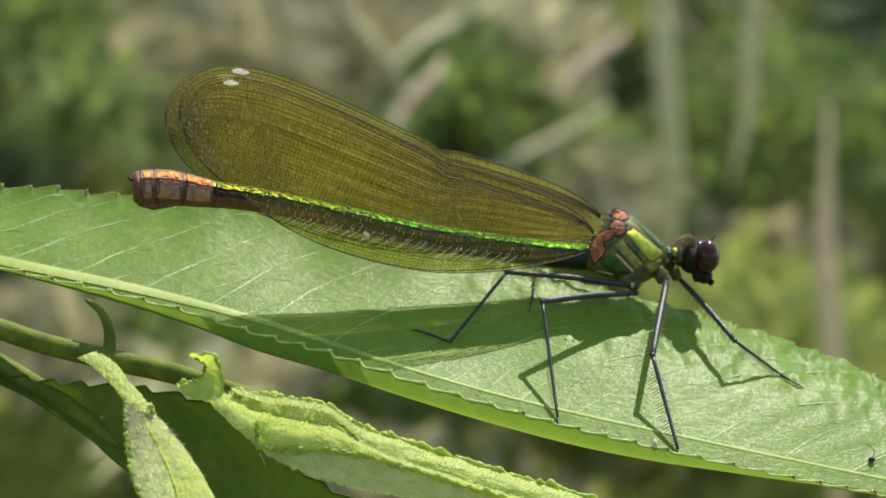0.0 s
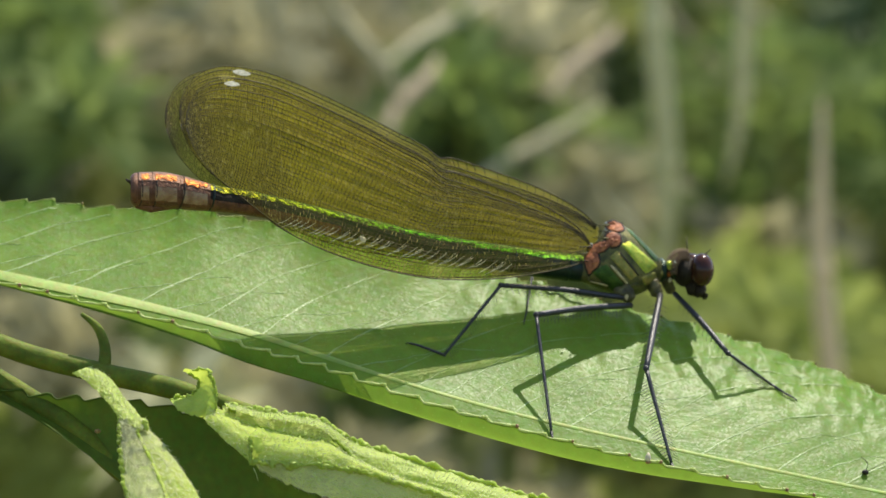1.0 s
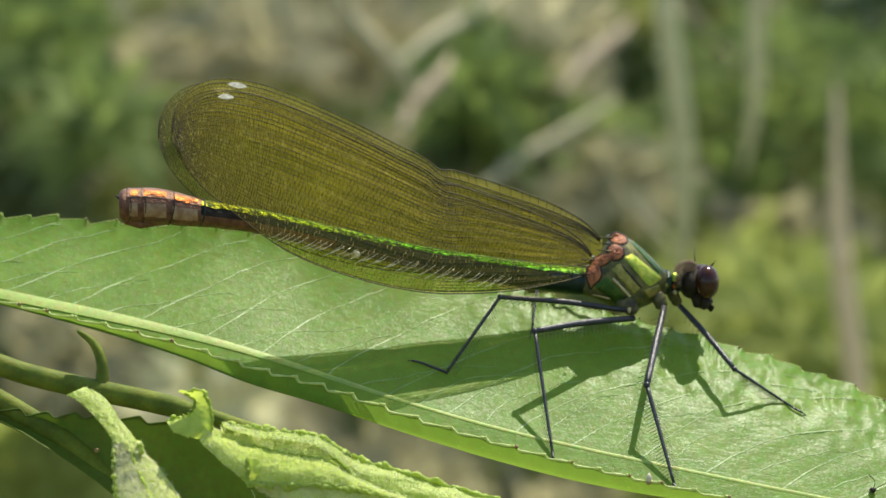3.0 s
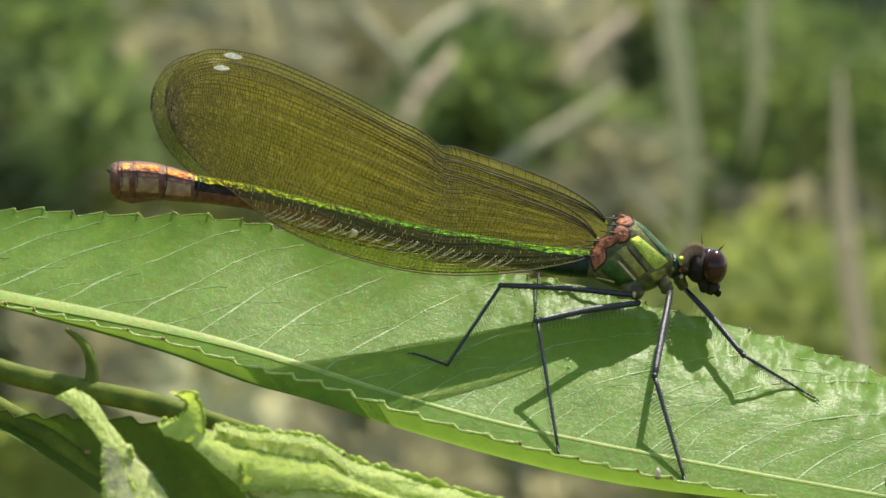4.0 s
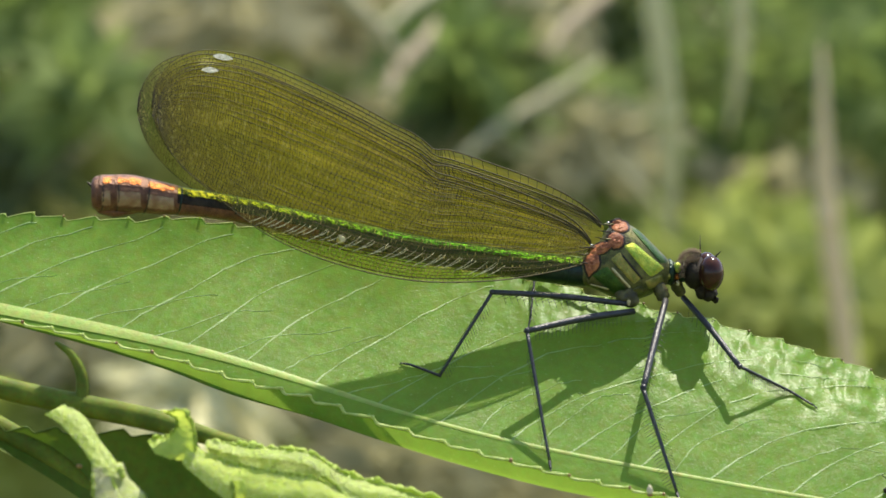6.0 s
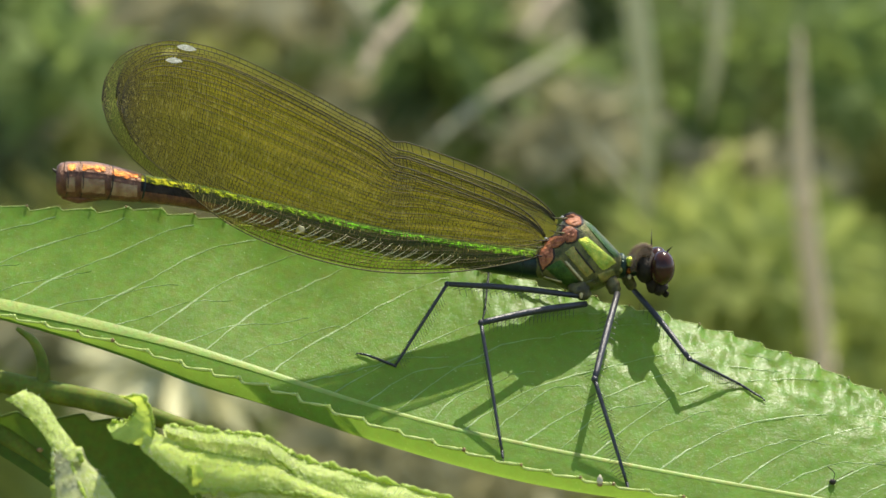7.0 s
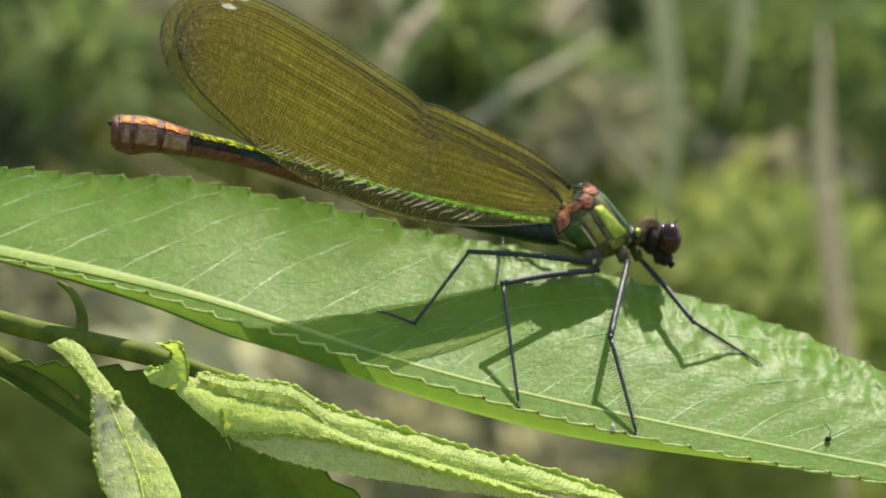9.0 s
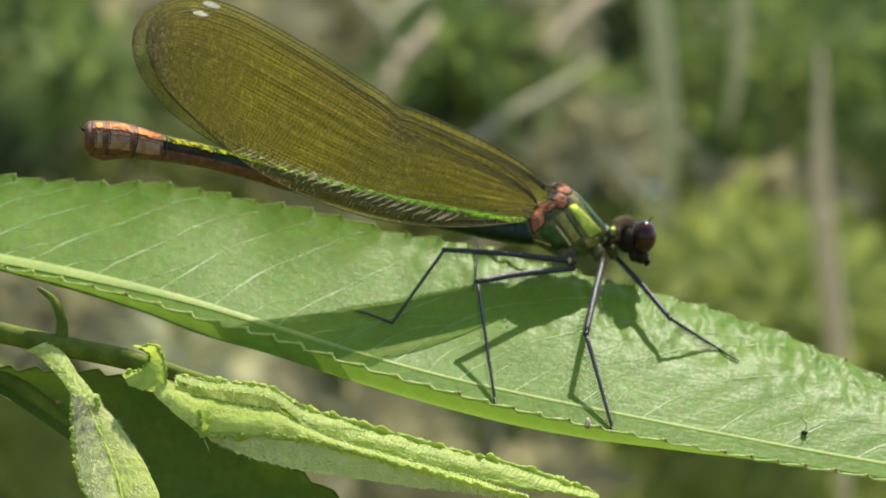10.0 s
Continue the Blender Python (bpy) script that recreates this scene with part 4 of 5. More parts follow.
def down(bm, rows, count, length, rnd, lie):
    """Fine short hairs on the near side of a fold."""
    n, m = len(rows), len(rows[0])
    for _ in range(count):
        i, k = rnd.randrange(1, n - 1), rnd.randrange(1, m - 1)
        p = rows[i][k]
        along = (rows[i + 1][k] - rows[i - 1][k]).normalized()
        out = along.cross(rows[i][k + 1] - rows[i][k - 1]).normalized()
        if out.y > 0:
            out = -out
        q = (out * rnd.uniform(0.3, 0.9) + along * lie + Vector((rnd.uniform(-.5, .5), rnd.uniform(-.3, .3), rnd.uniform(-.3, .5)))).normalized()
        add_tube(bm, [p, p + q * mm(rnd.uniform(*length))], [mm(0.013), mm(0.005)], 3)


def build_folded_leaf():
    thing = swaying("folded_young_leaf", "long pale green folded young willow leaf with felted crinkled edges", "young leaf", "STEM", "young curled leaves")
    rnd = random.Random(5)
    bm_h = bmesh.new()
    upper = strip_rows([(348, 747), (402, 757), (467, 763), (522, 770), (565, 793), (598, 811), (696, 838), (850, 882), (1000, 920), (1164, 975)],
                       [(352, 758), (405, 774), (468, 781), (524, 791), (570, 822), (612, 858), (690, 884), (810, 916), (965, 953), (1164, 985)], -9.6, -11.0, 0.18, 170, 22, 0.16, 1)
    middle = strip_rows([(318, 745), (370, 780), (424, 795), (489, 807), (543, 817), (587, 842), (652, 870), (760, 901), (900, 938), (1030, 978)],
                        [(306, 786), (353, 828), (399, 860), (462, 864), (543, 866), (620, 877), (700, 899), (800, 926), (900, 952), (1030, 985)], -10.9, -12.4, 0.24, 150, 24, 0.14, 2)
    lower = strip_rows([(402, 856), (470, 860), (545, 862), (620, 873), (700, 896), (800, 923), (900, 950), (1030, 982)],
                       [(414, 872), (474, 900), (545, 922), (620, 936), (700, 948), (800, 962), (900, 974), (1030, 990)], -12.0, -11.2, 0.12, 120, 20, 0.10, 9)
    inner = strip_rows([(345, 752), (402, 764), (467, 772), (522, 782), (565, 806), (598, 828)],
                       [(352, 776), (410, 800), (470, 812), (530, 826), (580, 850), (600, 866)], -9.3, -10.3, -0.1, 70, 14, 0.08, 4)
    part("upper_fold", sheet(upper), YOUNG, thing, "yellow-green upper fold")
    part("middle_fold", sheet(middle), FELT, thing, "pale green downy middle fold")
    part("underside_fold", sheet(lower), SILVER, thing, "silvery felted underside")
    part("inner_fold", sheet(inner), SILVER, thing, "grey felted inside of the fold")
    down(bm_h, upper, 3000, (0.08, 0.25), rnd, 0.5)
    down(bm_h, middle, 4200, (0.08, 0.28), rnd, 0.6)
    down(bm_h, lower, 5000, (0.15, 0.4), rnd, 0.9)
    down(bm_h, inner, 1500, (0.15, 0.4), rnd, 0.9)
    part("margin", crinkle([r[0] for r in upper[4:]], 0.22, 1.0), YOUNG, thing, "beaded yellow-green margin")
    part("margin", crinkle([r[-1] for r in upper[66:]], 0.12, 3.0), YOUNG, thing, "beaded yellow-green margin")
    part("margin", crinkle([r[0] for r in middle[14:95]], 0.10, 4.0), FELT, thing)
    part("margin", crinkle([r[-1] for r in middle[28:]], 0.19, 7.0), YOUNG, thing, "beaded yellow-green margin")
    flap = strip_rows([(394, 815), (397, 835), (396, 852), (399, 869)], [(416, 818), (420, 838), (411, 856), (405, 870)], -12.7, -12.5, 0.15, 30, 10, 0.06, 6)
    part("flap", sheet(flap), YOUNG, thing, "small hanging lobe")
    part("margin", crinkle([r[0] for r in flap], 0.15, 12.0), YOUNG, thing)
    for a, b in (((458, 803, -21.0), (463, 772, -20.6)), ((430, 795, -21.1), (428, 784, -21.0)), ((404, 873, -21.0), (414, 897, -20.9))):
        p, q = at(*a), at(*b)
        add_tube(bm_h, [p, p.lerp(q, 0.5) + Vector((mm(0.05), 0, 0)), q], [mm(0.03), mm(0.02), mm(0.01)], 4)
    tagged(part("leaf_hair", bm_h, HAIR, thing), kind="stuff")
    bract = strip_rows([(245, 747), (262, 741), (284, 737), (297, 722), (298, 708), (287, 700), (267, 693)],
                       [(258, 768), (298, 780), (326, 772), (330, 742), (324, 716), (311, 692), (268, 691)], -10.6, -11.8, 0.2, 60, 14, 0.12, 3)
    part("bract", sheet(bract), YOUNG, thing, "hooked bright green bract")
    part("margin", crinkle([r[0] for r in bract[:56]], 0.12, 15.0), YOUNG, thing)
    part("margin", crinkle([r[-1] for r in bract[22:58]], 0.13, 18.0), YOUNG, thing)


def build_hanging_leaf():
    thing = swaying("hanging_young_leaf", "small woolly grey-green young willow leaf hanging from the twig", "young leaf", "STEM", "young curled leaves")
    rnd = random.Random(8)
    bm = bmesh.new()
    stalk = strip_rows([(96, 684), (128, 700), (146, 722), (160, 745), (176, 764), (190, 784), (196, 806)],
                       [(62, 700), (88, 716), (110, 738), (130, 760), (146, 784), (164, 800), (190, 812)], -11.5, -11.9, 0.16, 60, 16, 0.14, 5, 0.8)
    part("leaf_stalk", sheet(stalk), YOUNG, thing, "yellow-green grooved stalk")
    down(bm, stalk, 800, (0.1, 0.35), rnd, 0.5)
    left = strip_rows([(172, 782), (181, 810), (195, 845), (214, 885), (235, 940), (250, 1000), (262, 1060)],
                      [(150, 784), (150, 812), (151, 845), (153, 885), (160, 940), (190, 1000), (252, 1062)], -11.6, -11.9, 0.10, 90, 18, 0.14, 7, 0.65)
    right = strip_rows([(172, 782), (181, 810), (195, 845), (214, 885), (235, 940), (250, 1000), (262, 1060)],
                       [(200, 784), (206, 806), (236, 838), (268, 885), (300, 940), (318, 1000), (266, 1062)], -11.6, -10.6, 0.10, 90, 18, 0.10, 8, 0.65)
    part("leaf_half", sheet(left), SILVER, thing, "silvery grey hairy half")
    part("leaf_half", sheet(right), FELT, thing, "pale green half")
    down(bm, left, 5500, (0.25, 0.7), rnd, 1.4)
    down(bm, right, 2800, (0.2, 0.6), rnd, 1.4)
    tagged(part("leaf_hair", bm, HAIR, thing), kind="stuff")
    part("margin", crinkle([r[-1] for r in left], 0.17, 21.0), YOUNG, thing, "crinkled yellow-green margin")
    part("margin", crinkle([r[-1] + Vector((0, -mm(1.3), 0)) for r in right[:14]], 0.24, 25.0), YOUNG, thing, "crinkled yellow-green margin")
    rib = [r[0] + Vector((0, -mm(0.12), 0)) for r in left]
    part("rib", tube(rib, [mm(0.17 - 0.0010 * i) for i in range(len(rib))], 10), FELT, thing)


def build_low_leaf():
    low = swaying("lower_willow_leaf", "dark shaded willow leaf hanging below the twig", "leaf", "STEM")
    top = curve([(-250, 690), (-100, 715), (0, 733), (200, 742), (330, 768), (420, 822), (503, 887), (602, 942), (720, 1020)])
    bot = curve([(-250, 700), (-100, 735), (0, 778), (147, 874), (284, 985), (420, 1080), (602, 1130), (720, 1040)])
    rows = []
    for u in range(-250, 721, 6):
        row = []
        for j in range(25):
            v = j / 24
            e = max(0, 0.06 - v) / 0.06 * 13 * (tooth(u, 11) - 0.4)
            row.append(at(u, top(u) * (1 - v) + bot(u) * v - e, -13.6 - 0.7 * v + 0.8 * math.sin(math.pi * v)))
        rows.append(row)
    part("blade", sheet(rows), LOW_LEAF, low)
    edge = [r[0] for r in rows]
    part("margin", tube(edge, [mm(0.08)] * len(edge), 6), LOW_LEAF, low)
    part("blemish", ball(at(121, 798, -14.2), (mm(0.25), mm(0.15), mm(0.18)), 8, 6), GLAND, low, "small brown blemish")
    return low


# ---- background ----
def plain(name, c1, c2, scale, rough=0.8, island=True, thin=0.0):
    m = bpy.data.materials.new(name)
    m.use_nodes = True
    nt = m.node_tree
    b = nt.nodes["Principled BSDF"]
    b.inputs["Roughness"].default_value = rough
    tc = nt.nodes.new("ShaderNodeTexCoord")
    n1 = nt.nodes.new("ShaderNodeTexNoise")
    n1.inputs["Scale"].default_value = scale
    n1.inputs["Detail"].default_value = 5
    nt.links.new(tc.outputs["Object"], n1.inputs["Vector"])
    add = nt.nodes.new("ShaderNodeMath")
    add.operation = "MULTIPLY_ADD"
    geo = nt.nodes.new("ShaderNodeNewGeometry")
    nt.links.new(geo.outputs["Random Per Island"], add.inputs[0])
    add.inputs[1].default_value = 0.3 if island else 0.0
    nt.links.new(n1.outputs["Fac"], add.inputs[2])
    ramp = nt.nodes.new("ShaderNodeValToRGB")
    ramp.color_ramp.elements[0].position, ramp.color_ramp.elements[1].position = 0.4, 0.85
    ramp.color_ramp.elements[0].color, ramp.color_ramp.elements[1].color = (*c1, 1), (*c2, 1)
    nt.links.new(add.outputs[0], ramp.inputs["Fac"])
    nt.links.new(ramp.outputs["Color"], b.inputs["Base Color"])
    if thin:
        tl = nt.nodes.new("ShaderNodeBsdfTranslucent")
        nt.links.new(ramp.outputs["Color"], tl.inputs["Color"])
        mx = nt.nodes.new("ShaderNodeMixShader")
        mx.inputs[0].default_value = thin
        nt.links.new(b.outputs[0], mx.inputs[1])
        nt.links.new(tl.outputs[0], mx.inputs[2])
        nt.links.new(mx.outputs[0], nt.nodes["Material Output"].inputs["Surface"])
    return m


GROUND = plain("meadow_soil", (0.08, 0.09, 0.03), (0.18, 0.16, 0.08), 6, island=False)
HEDGE = plain("hedge_leaf", (0.15, 0.195, 0.045), (0.36, 0.38, 0.125), 5, thin=0.5)
# deep green with shade put into the colour, for dark gaps in the hedge
SHADE = plain("deep_green_shade_leaf", (0.05, 0.075, 0.02), (0.10, 0.14, 0.045), 9)
FRESH = plain("fresh_green_leaf", (0.13, 0.20, 0.045), (0.24, 0.31, 0.085), 9, thin=0.5)
TAN = plain("withered_leaf", (0.32, 0.30, 0.16), (0.48, 0.45, 0.26), 9, thin=0.5)
DRY = plain("dry_stalk", (0.34, 0.31, 0.18), (0.44, 0.41, 0.25), 20)
STRAW = plain("pale_straw_stalk", (0.52, 0.50, 0.24), (0.64, 0.60, 0.33), 20)
ROSE = plain("rosy_straw_stalk", (0.72, 0.53, 0.29), (0.82, 0.63, 0.37), 20)
DRYPINK = plain("dry_brown_stalk", (0.30, 0.24, 0.15), (0.38, 0.31, 0.20), 20)
GRASS = plain("fresh_grass", (0.25, 0.31, 0.06), (0.40, 0.45, 0.12), 9, thin=0.5)


def build_background():
    ground = tagged(new("ground"), "mossy meadow soil under the shrubs", "ground", kind="structure")
    bm = bmesh.new()
    n = 40
    vs = [[bm.verts.new(((i / n - 0.5) * 400 * abs(i / n - 0.5) * 2, (j / n - 0.5) * 400 * abs(j / n - 0.5) * 2, 0.03 * noise.noise(Vector((i, j, 0))))) for i in range(n + 1)] for j in range(n + 1)]
    for a, b in zip(vs, vs[1:]):
        for k in range(n):
            bm.faces.new((a[k], a[k + 1], b[k + 1], b[k]))
    part("soil", bm, GROUND, ground)
    rnd = random.Random(11)

    def blades(name, label, mat, count, depth, gx, gy, size, upright):
        verts, faces = [], []
        for _ in range(count):
            z = rnd.uniform(*depth)
            p = at(rnd.uniform(*gx), rnd.uniform(*gy), z) + PIVOT
            if p.z < 0.02:
                continue
            d = Vector((rnd.uniform(-1, 1), rnd.uniform(-.6, .6), rnd.uniform(-0.4, 1) if upright < 0.5 else rnd.uniform(1, 3))).normalized()
            s = d.cross(Vector((rnd.uniform(-.4, .4), -1, rnd.uniform(-.3, 1.0)))).normalized()
            l, w = rnd.uniform(*size), rnd.uniform(0.10, 0.2) * rnd.uniform(*size)
            k = len(verts)
            bend = Vector((0, -0.15, -0.2)) * l
            verts += [p, p + d * l * 0.5 + s * w, p + d * l + bend, p + d * l * 0.5 - s * w]
            faces.append((k, k + 1, k + 2, k + 3))
        me = bpy.data.meshes.new(name)
        me.from_pydata([tuple(v) for v in verts], [], faces)
        me.materials.append(mat)
        ob = tagged(new(name, me), label, "foliage", kind="stuff")
        return ob
    blades("hedge_foliage", "dense out-of-focus green shrub foliage beyond the twig", HEDGE, 26000, (800, 1500), (-1100, 2700), (-500, 1500), (0.015, 0.045), 0)
    blades("hedge_foliage", "dense green shrub foliage reaching down to the meadow", HEDGE, 15000, (700, 1600), (-2600, 4200), (1300, 6200), (0.03, 0.07), 0)
    blades("hedge_foliage", "green shrub foliage at the side of the clearing", HEDGE, 5000, (800, 1600), (-2600, -1000), (-600, 1400), (0.03, 0.06), 0)
    blades("hedge_foliage", "green shrub foliage at the side of the clearing", HEDGE, 5000, (800, 1600), (2600, 4200), (-600, 1400), (0.03, 0.06), 0)
    # clumps in the hedge: centre, size on the sheet, distance, leaves
    # the SHADE clumps draw shaded gaps with dark leaves
    for gx, gy, rx, ry, z, mat, lb in (
            (1124, 175, 28, 75, 700, SHADE, "deep green leaf clump, coloured dark to stand for a shaded gap"), (850, 200, 40, 26, 600, SHADE, "deep green leaf clump, coloured dark to stand for a shaded gap"),
            (20, 330, 70, 60, 650, SHADE, "deep green leaf clump, coloured dark to stand for a shaded gap"), (1560, 60, 70, 130, 700, SHADE, "deep green leaf clump, coloured dark to stand for a shaded gap"),
            (828, 140, 42, 44, 560, FRESH, "fresh mid-green leaf clump"), (1040, 250, 70, 70, 600, FRESH, "fresh mid-green leaf clump"),
            (1100, 360, 70, 60, 640, FRESH, "fresh mid-green leaf clump"), (1560, 170, 60, 110, 640, FRESH, "fresh mid-green leaf clump"),
            (170, 215, 34, 45, 560, FRESH, "fresh mid-green leaf clump"), (60, 60, 60, 70, 600, FRESH, "fresh mid-green leaf clump"),
            (1300, 530, 110, 60, 560, GRASS, "yellow-green grass clump"), (1480, 560, 110, 60, 540, GRASS, "yellow-green grass clump"), (1390, 470, 90, 40, 600, GRASS, "yellow-green grass clump"),
            (430, 60, 90, 50, 620, TAN, "withered buff leaf clump"), (905, 85, 60, 50, 600, TAN, "withered buff leaf clump"), (1085, 310, 60, 50, 590, TAN, "withered buff leaf clump"), (760, 250, 40, 40, 620, TAN, "withered buff leaf clump"), (130, 110, 120, 60, 640, TAN, "withered buff leaf clump"), (620, 40, 80, 60, 660, TAN, "withered buff leaf clump"), (1250, 330, 90, 60, 660, FRESH, "fresh mid-green leaf clump"), (1320, 120, 90, 90, 660, FRESH, "fresh mid-green leaf clump"), (960, 60, 70, 50, 640, TAN, "withered buff leaf clump"), (1400, 400, 110, 30, 640, TAN, "withered buff leaf clump"),
            (384, 722, 18, 22, 420, STRAW, "pale dry leaf clump"), (22, 605, 30, 55, 520, SHADE, "deep green leaf clump, coloured dark to stand for a shaded gap"), (110, 620, 30, 40, 520, TAN, "withered buff leaf clump"), (235, 600, 30, 50, 500, FRESH, "fresh mid-green leaf clump"), (300, 640, 70, 30, 540, TAN, "withered buff leaf clump"), (470, 690, 70, 30, 560, TAN, "withered buff leaf clump"), (960, 900, 90, 40, 560, TAN, "withered buff leaf clump"), (170, 640, 22, 50, 480, TAN, "withered buff leaf clump"), (720, 860, 50, 30, 480, TAN, "withered buff leaf clump"),
            (420, 720, 90, 40, 640, FRESH, "fresh mid-green leaf clump"), (60, 900, 90, 60, 560, FRESH, "fresh mid-green leaf clump"), (50, 850, 110, 60, 500, GRASS, "yellow-green grass clump"), (900, 880, 120, 40, 640, GRASS, "yellow-green grass clump"),
            (1150, 930, 160, 60, 600, GRASS, "yellow-green grass clump"), (1480, 950, 160, 60, 600, GRASS, "yellow-green grass clump"), (1540, 690, 110, 80, 560, GRASS, "yellow-green grass clump"), (1400, 640, 120, 60, 580, GRASS, "yellow-green grass clump"), (680, 780, 110, 50, 620, FRESH, "fresh mid-green leaf clump")):
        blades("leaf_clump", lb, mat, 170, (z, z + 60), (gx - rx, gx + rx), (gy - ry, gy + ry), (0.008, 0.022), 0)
    # dry stalks: root, top, radius in mm, distance behind
    stalks = [((1165, -250), (1222, 480), 2.3, 500, STRAW), ((1362, -250), (1318, 290), 1.7, 540, STRAW), ((1474, 120), (1550, 1000), 2.1, 480, ROSE),
              ((800, 345), (1095, 140), 1.25, 560, DRY), ((985, 140), (1120, 0), 1.5, 540, DRYPINK), ((565, -60), (745, 165), 1.9, 500, DRY),
              ((680, 105), (890, -40), 1.3, 560, DRY), ((700, 220), (800, 70), 1.5, 520, DRYPINK), ((1050, 240), (1205, 440), 1.2, 520, DRY)]
    for _ in range(16):
        x, y, z = rnd.uniform(-100, 1650), rnd.uniform(-50, 520), rnd.uniform(620, 780)
        a, l = rnd.choice((-1, 1)) * rnd.uniform(0.4, 1.3), rnd.uniform(120, 260)
        stalks.append(((x - l * math.cos(a), y + l * math.sin(a)), (x + l * math.cos(a), y - l * math.sin(a)), rnd.uniform(0.7, 1.3), z, rnd.choice((DRY, DRYPINK))))
    for a, b, r, z, mat in stalks:
        st = tagged(new("dry_stalk"), "dry buff plant stalk standing among green shrubs", "stalk", "dry stalks among the shrubs")
        p, q = at(*a, z) + PIVOT, at(*b, z + 25) + PIVOT
        pts = [p.lerp(q, i / 12) + Vector((mm(0.8) * math.sin(i * 0.7 + r), 0, 0)) for i in range(13)]
        part("stem", tube(pts, [mm(r) * (0.08 + 1.0 * math.sin(math.pi * (0.01 + 0.98 * i / 12)) ** 0.8) for i in range(13)], 10), mat, st)
        for i in (4, 8):
            part("node", tube([pts[i] + (pts[i + 1] - pts[i]) * k / 4 for k in (-1, 0, 1)], [mm(r) * 0.9, mm(r) * 1.2, mm(r) * 0.9], 10), mat, st)


BLUE = material("metallic_blue", (0.02, 0.07, 0.14), 0.35, 0.5, 0.5, (0.012, 0.04, 0.09), 900)


def build_flyer():
    """The blue damselfly that darts past at the end."""
    fly = tagged(new("flying_damselfly"), "dark blue damselfly in flight, blurred, passing behind", "damselfly")
    part("abdomen", tube([Vector((0, 0.002 * i, -0.0002 * i)) for i in range(16)], [mm(0.9 - 0.03 * i) for i in range(16)], 10), BLUE, fly)
    part("thorax", ball(Vector((0, -0.003, 0.0005)), (mm(2.0), mm(3.6), mm(2.3)), 14, 10), BLUE, fly)
    part("head", ball(Vector((0, -0.0075, 0.0008)), (mm(2.8), mm(1.3), mm(1.4)), 14, 10), BLUE, fly)
    for sx in (-1, 1):
        for k in (0, 1):
            rows = []
            for i in range(13):
                s = i / 12
                w = 0.0032 * math.sin(math.pi * min(1, 0.08 + 0.95 * s)) ** 0.6
                c = Vector((sx * (0.0012 + (0.0022 + 0.001 * k) * s), 0.001 + 0.002 * k + 0.008 * s, 0.002 + (0.009 - 0.002 * k) * s))
                rows.append([c + Vector((sx * 0.0006 * j, w * (j / 4 - 0.5) * 2, -0.0004 * j)) for j in range(5)])
            part("wing", sheet(rows), BLUE, fly)
    return fly


build_background()
flyer = build_flyer()
build_leaf()
damselfly = build_damselfly()
build_twig()
build_main_stem()
build_folded_leaf()
build_hanging_leaf()
build_low_leaf()


def build_specks():
    """Small debris lying on the big leaf."""
    bead = swaying("dark_droplet", "tiny glossy black dropping on the leaf blade", "dropping", "LEAF")
    c = leaf_point(1556, 0.14) + leaf_normal(1556, 0.14) * mm(0.2)
    part("grain", ball(c, (mm(0.27), mm(0.24), mm(0.22)), 14, 10), BLACK, bead)
    part("thread", tube(spline([c, c + Vector((mm(0.1), -mm(0.3), mm(0.7))), c + Vector((-mm(0.4), -mm(0.3), mm(1.2)))], 10), mm(0.03), 5), BLACK, bead)
    part("thread", tube(spline([c, c + Vector((mm(0.8), -mm(0.3), mm(0.5))), c + Vector((mm(1.5), -mm(0.2), mm(0.9)))], 10), mm(0.02), 5), BLACK, bead)
    seed = swaying("seed_husk", "tiny pale seed husk stuck on the leaf edge", "seed", "LEAF")
    p = leaf_point(1136, -1) + Vector((0, -mm(0.15), mm(0.25)))
    part("husk", tube([p + Vector((0, 0, mm(v))) for v in (-0.3, -0.1, 0.15, 0.4)], [mm(0.12), mm(0.25), mm(0.2), mm(0.05)], 10), SEED, seed)
    part("base", ball(p + Vector((0, 0, -mm(0.35))), (mm(0.22), mm(0.2), mm(0.15)), 10, 6), GLAND, seed)


build_specks()


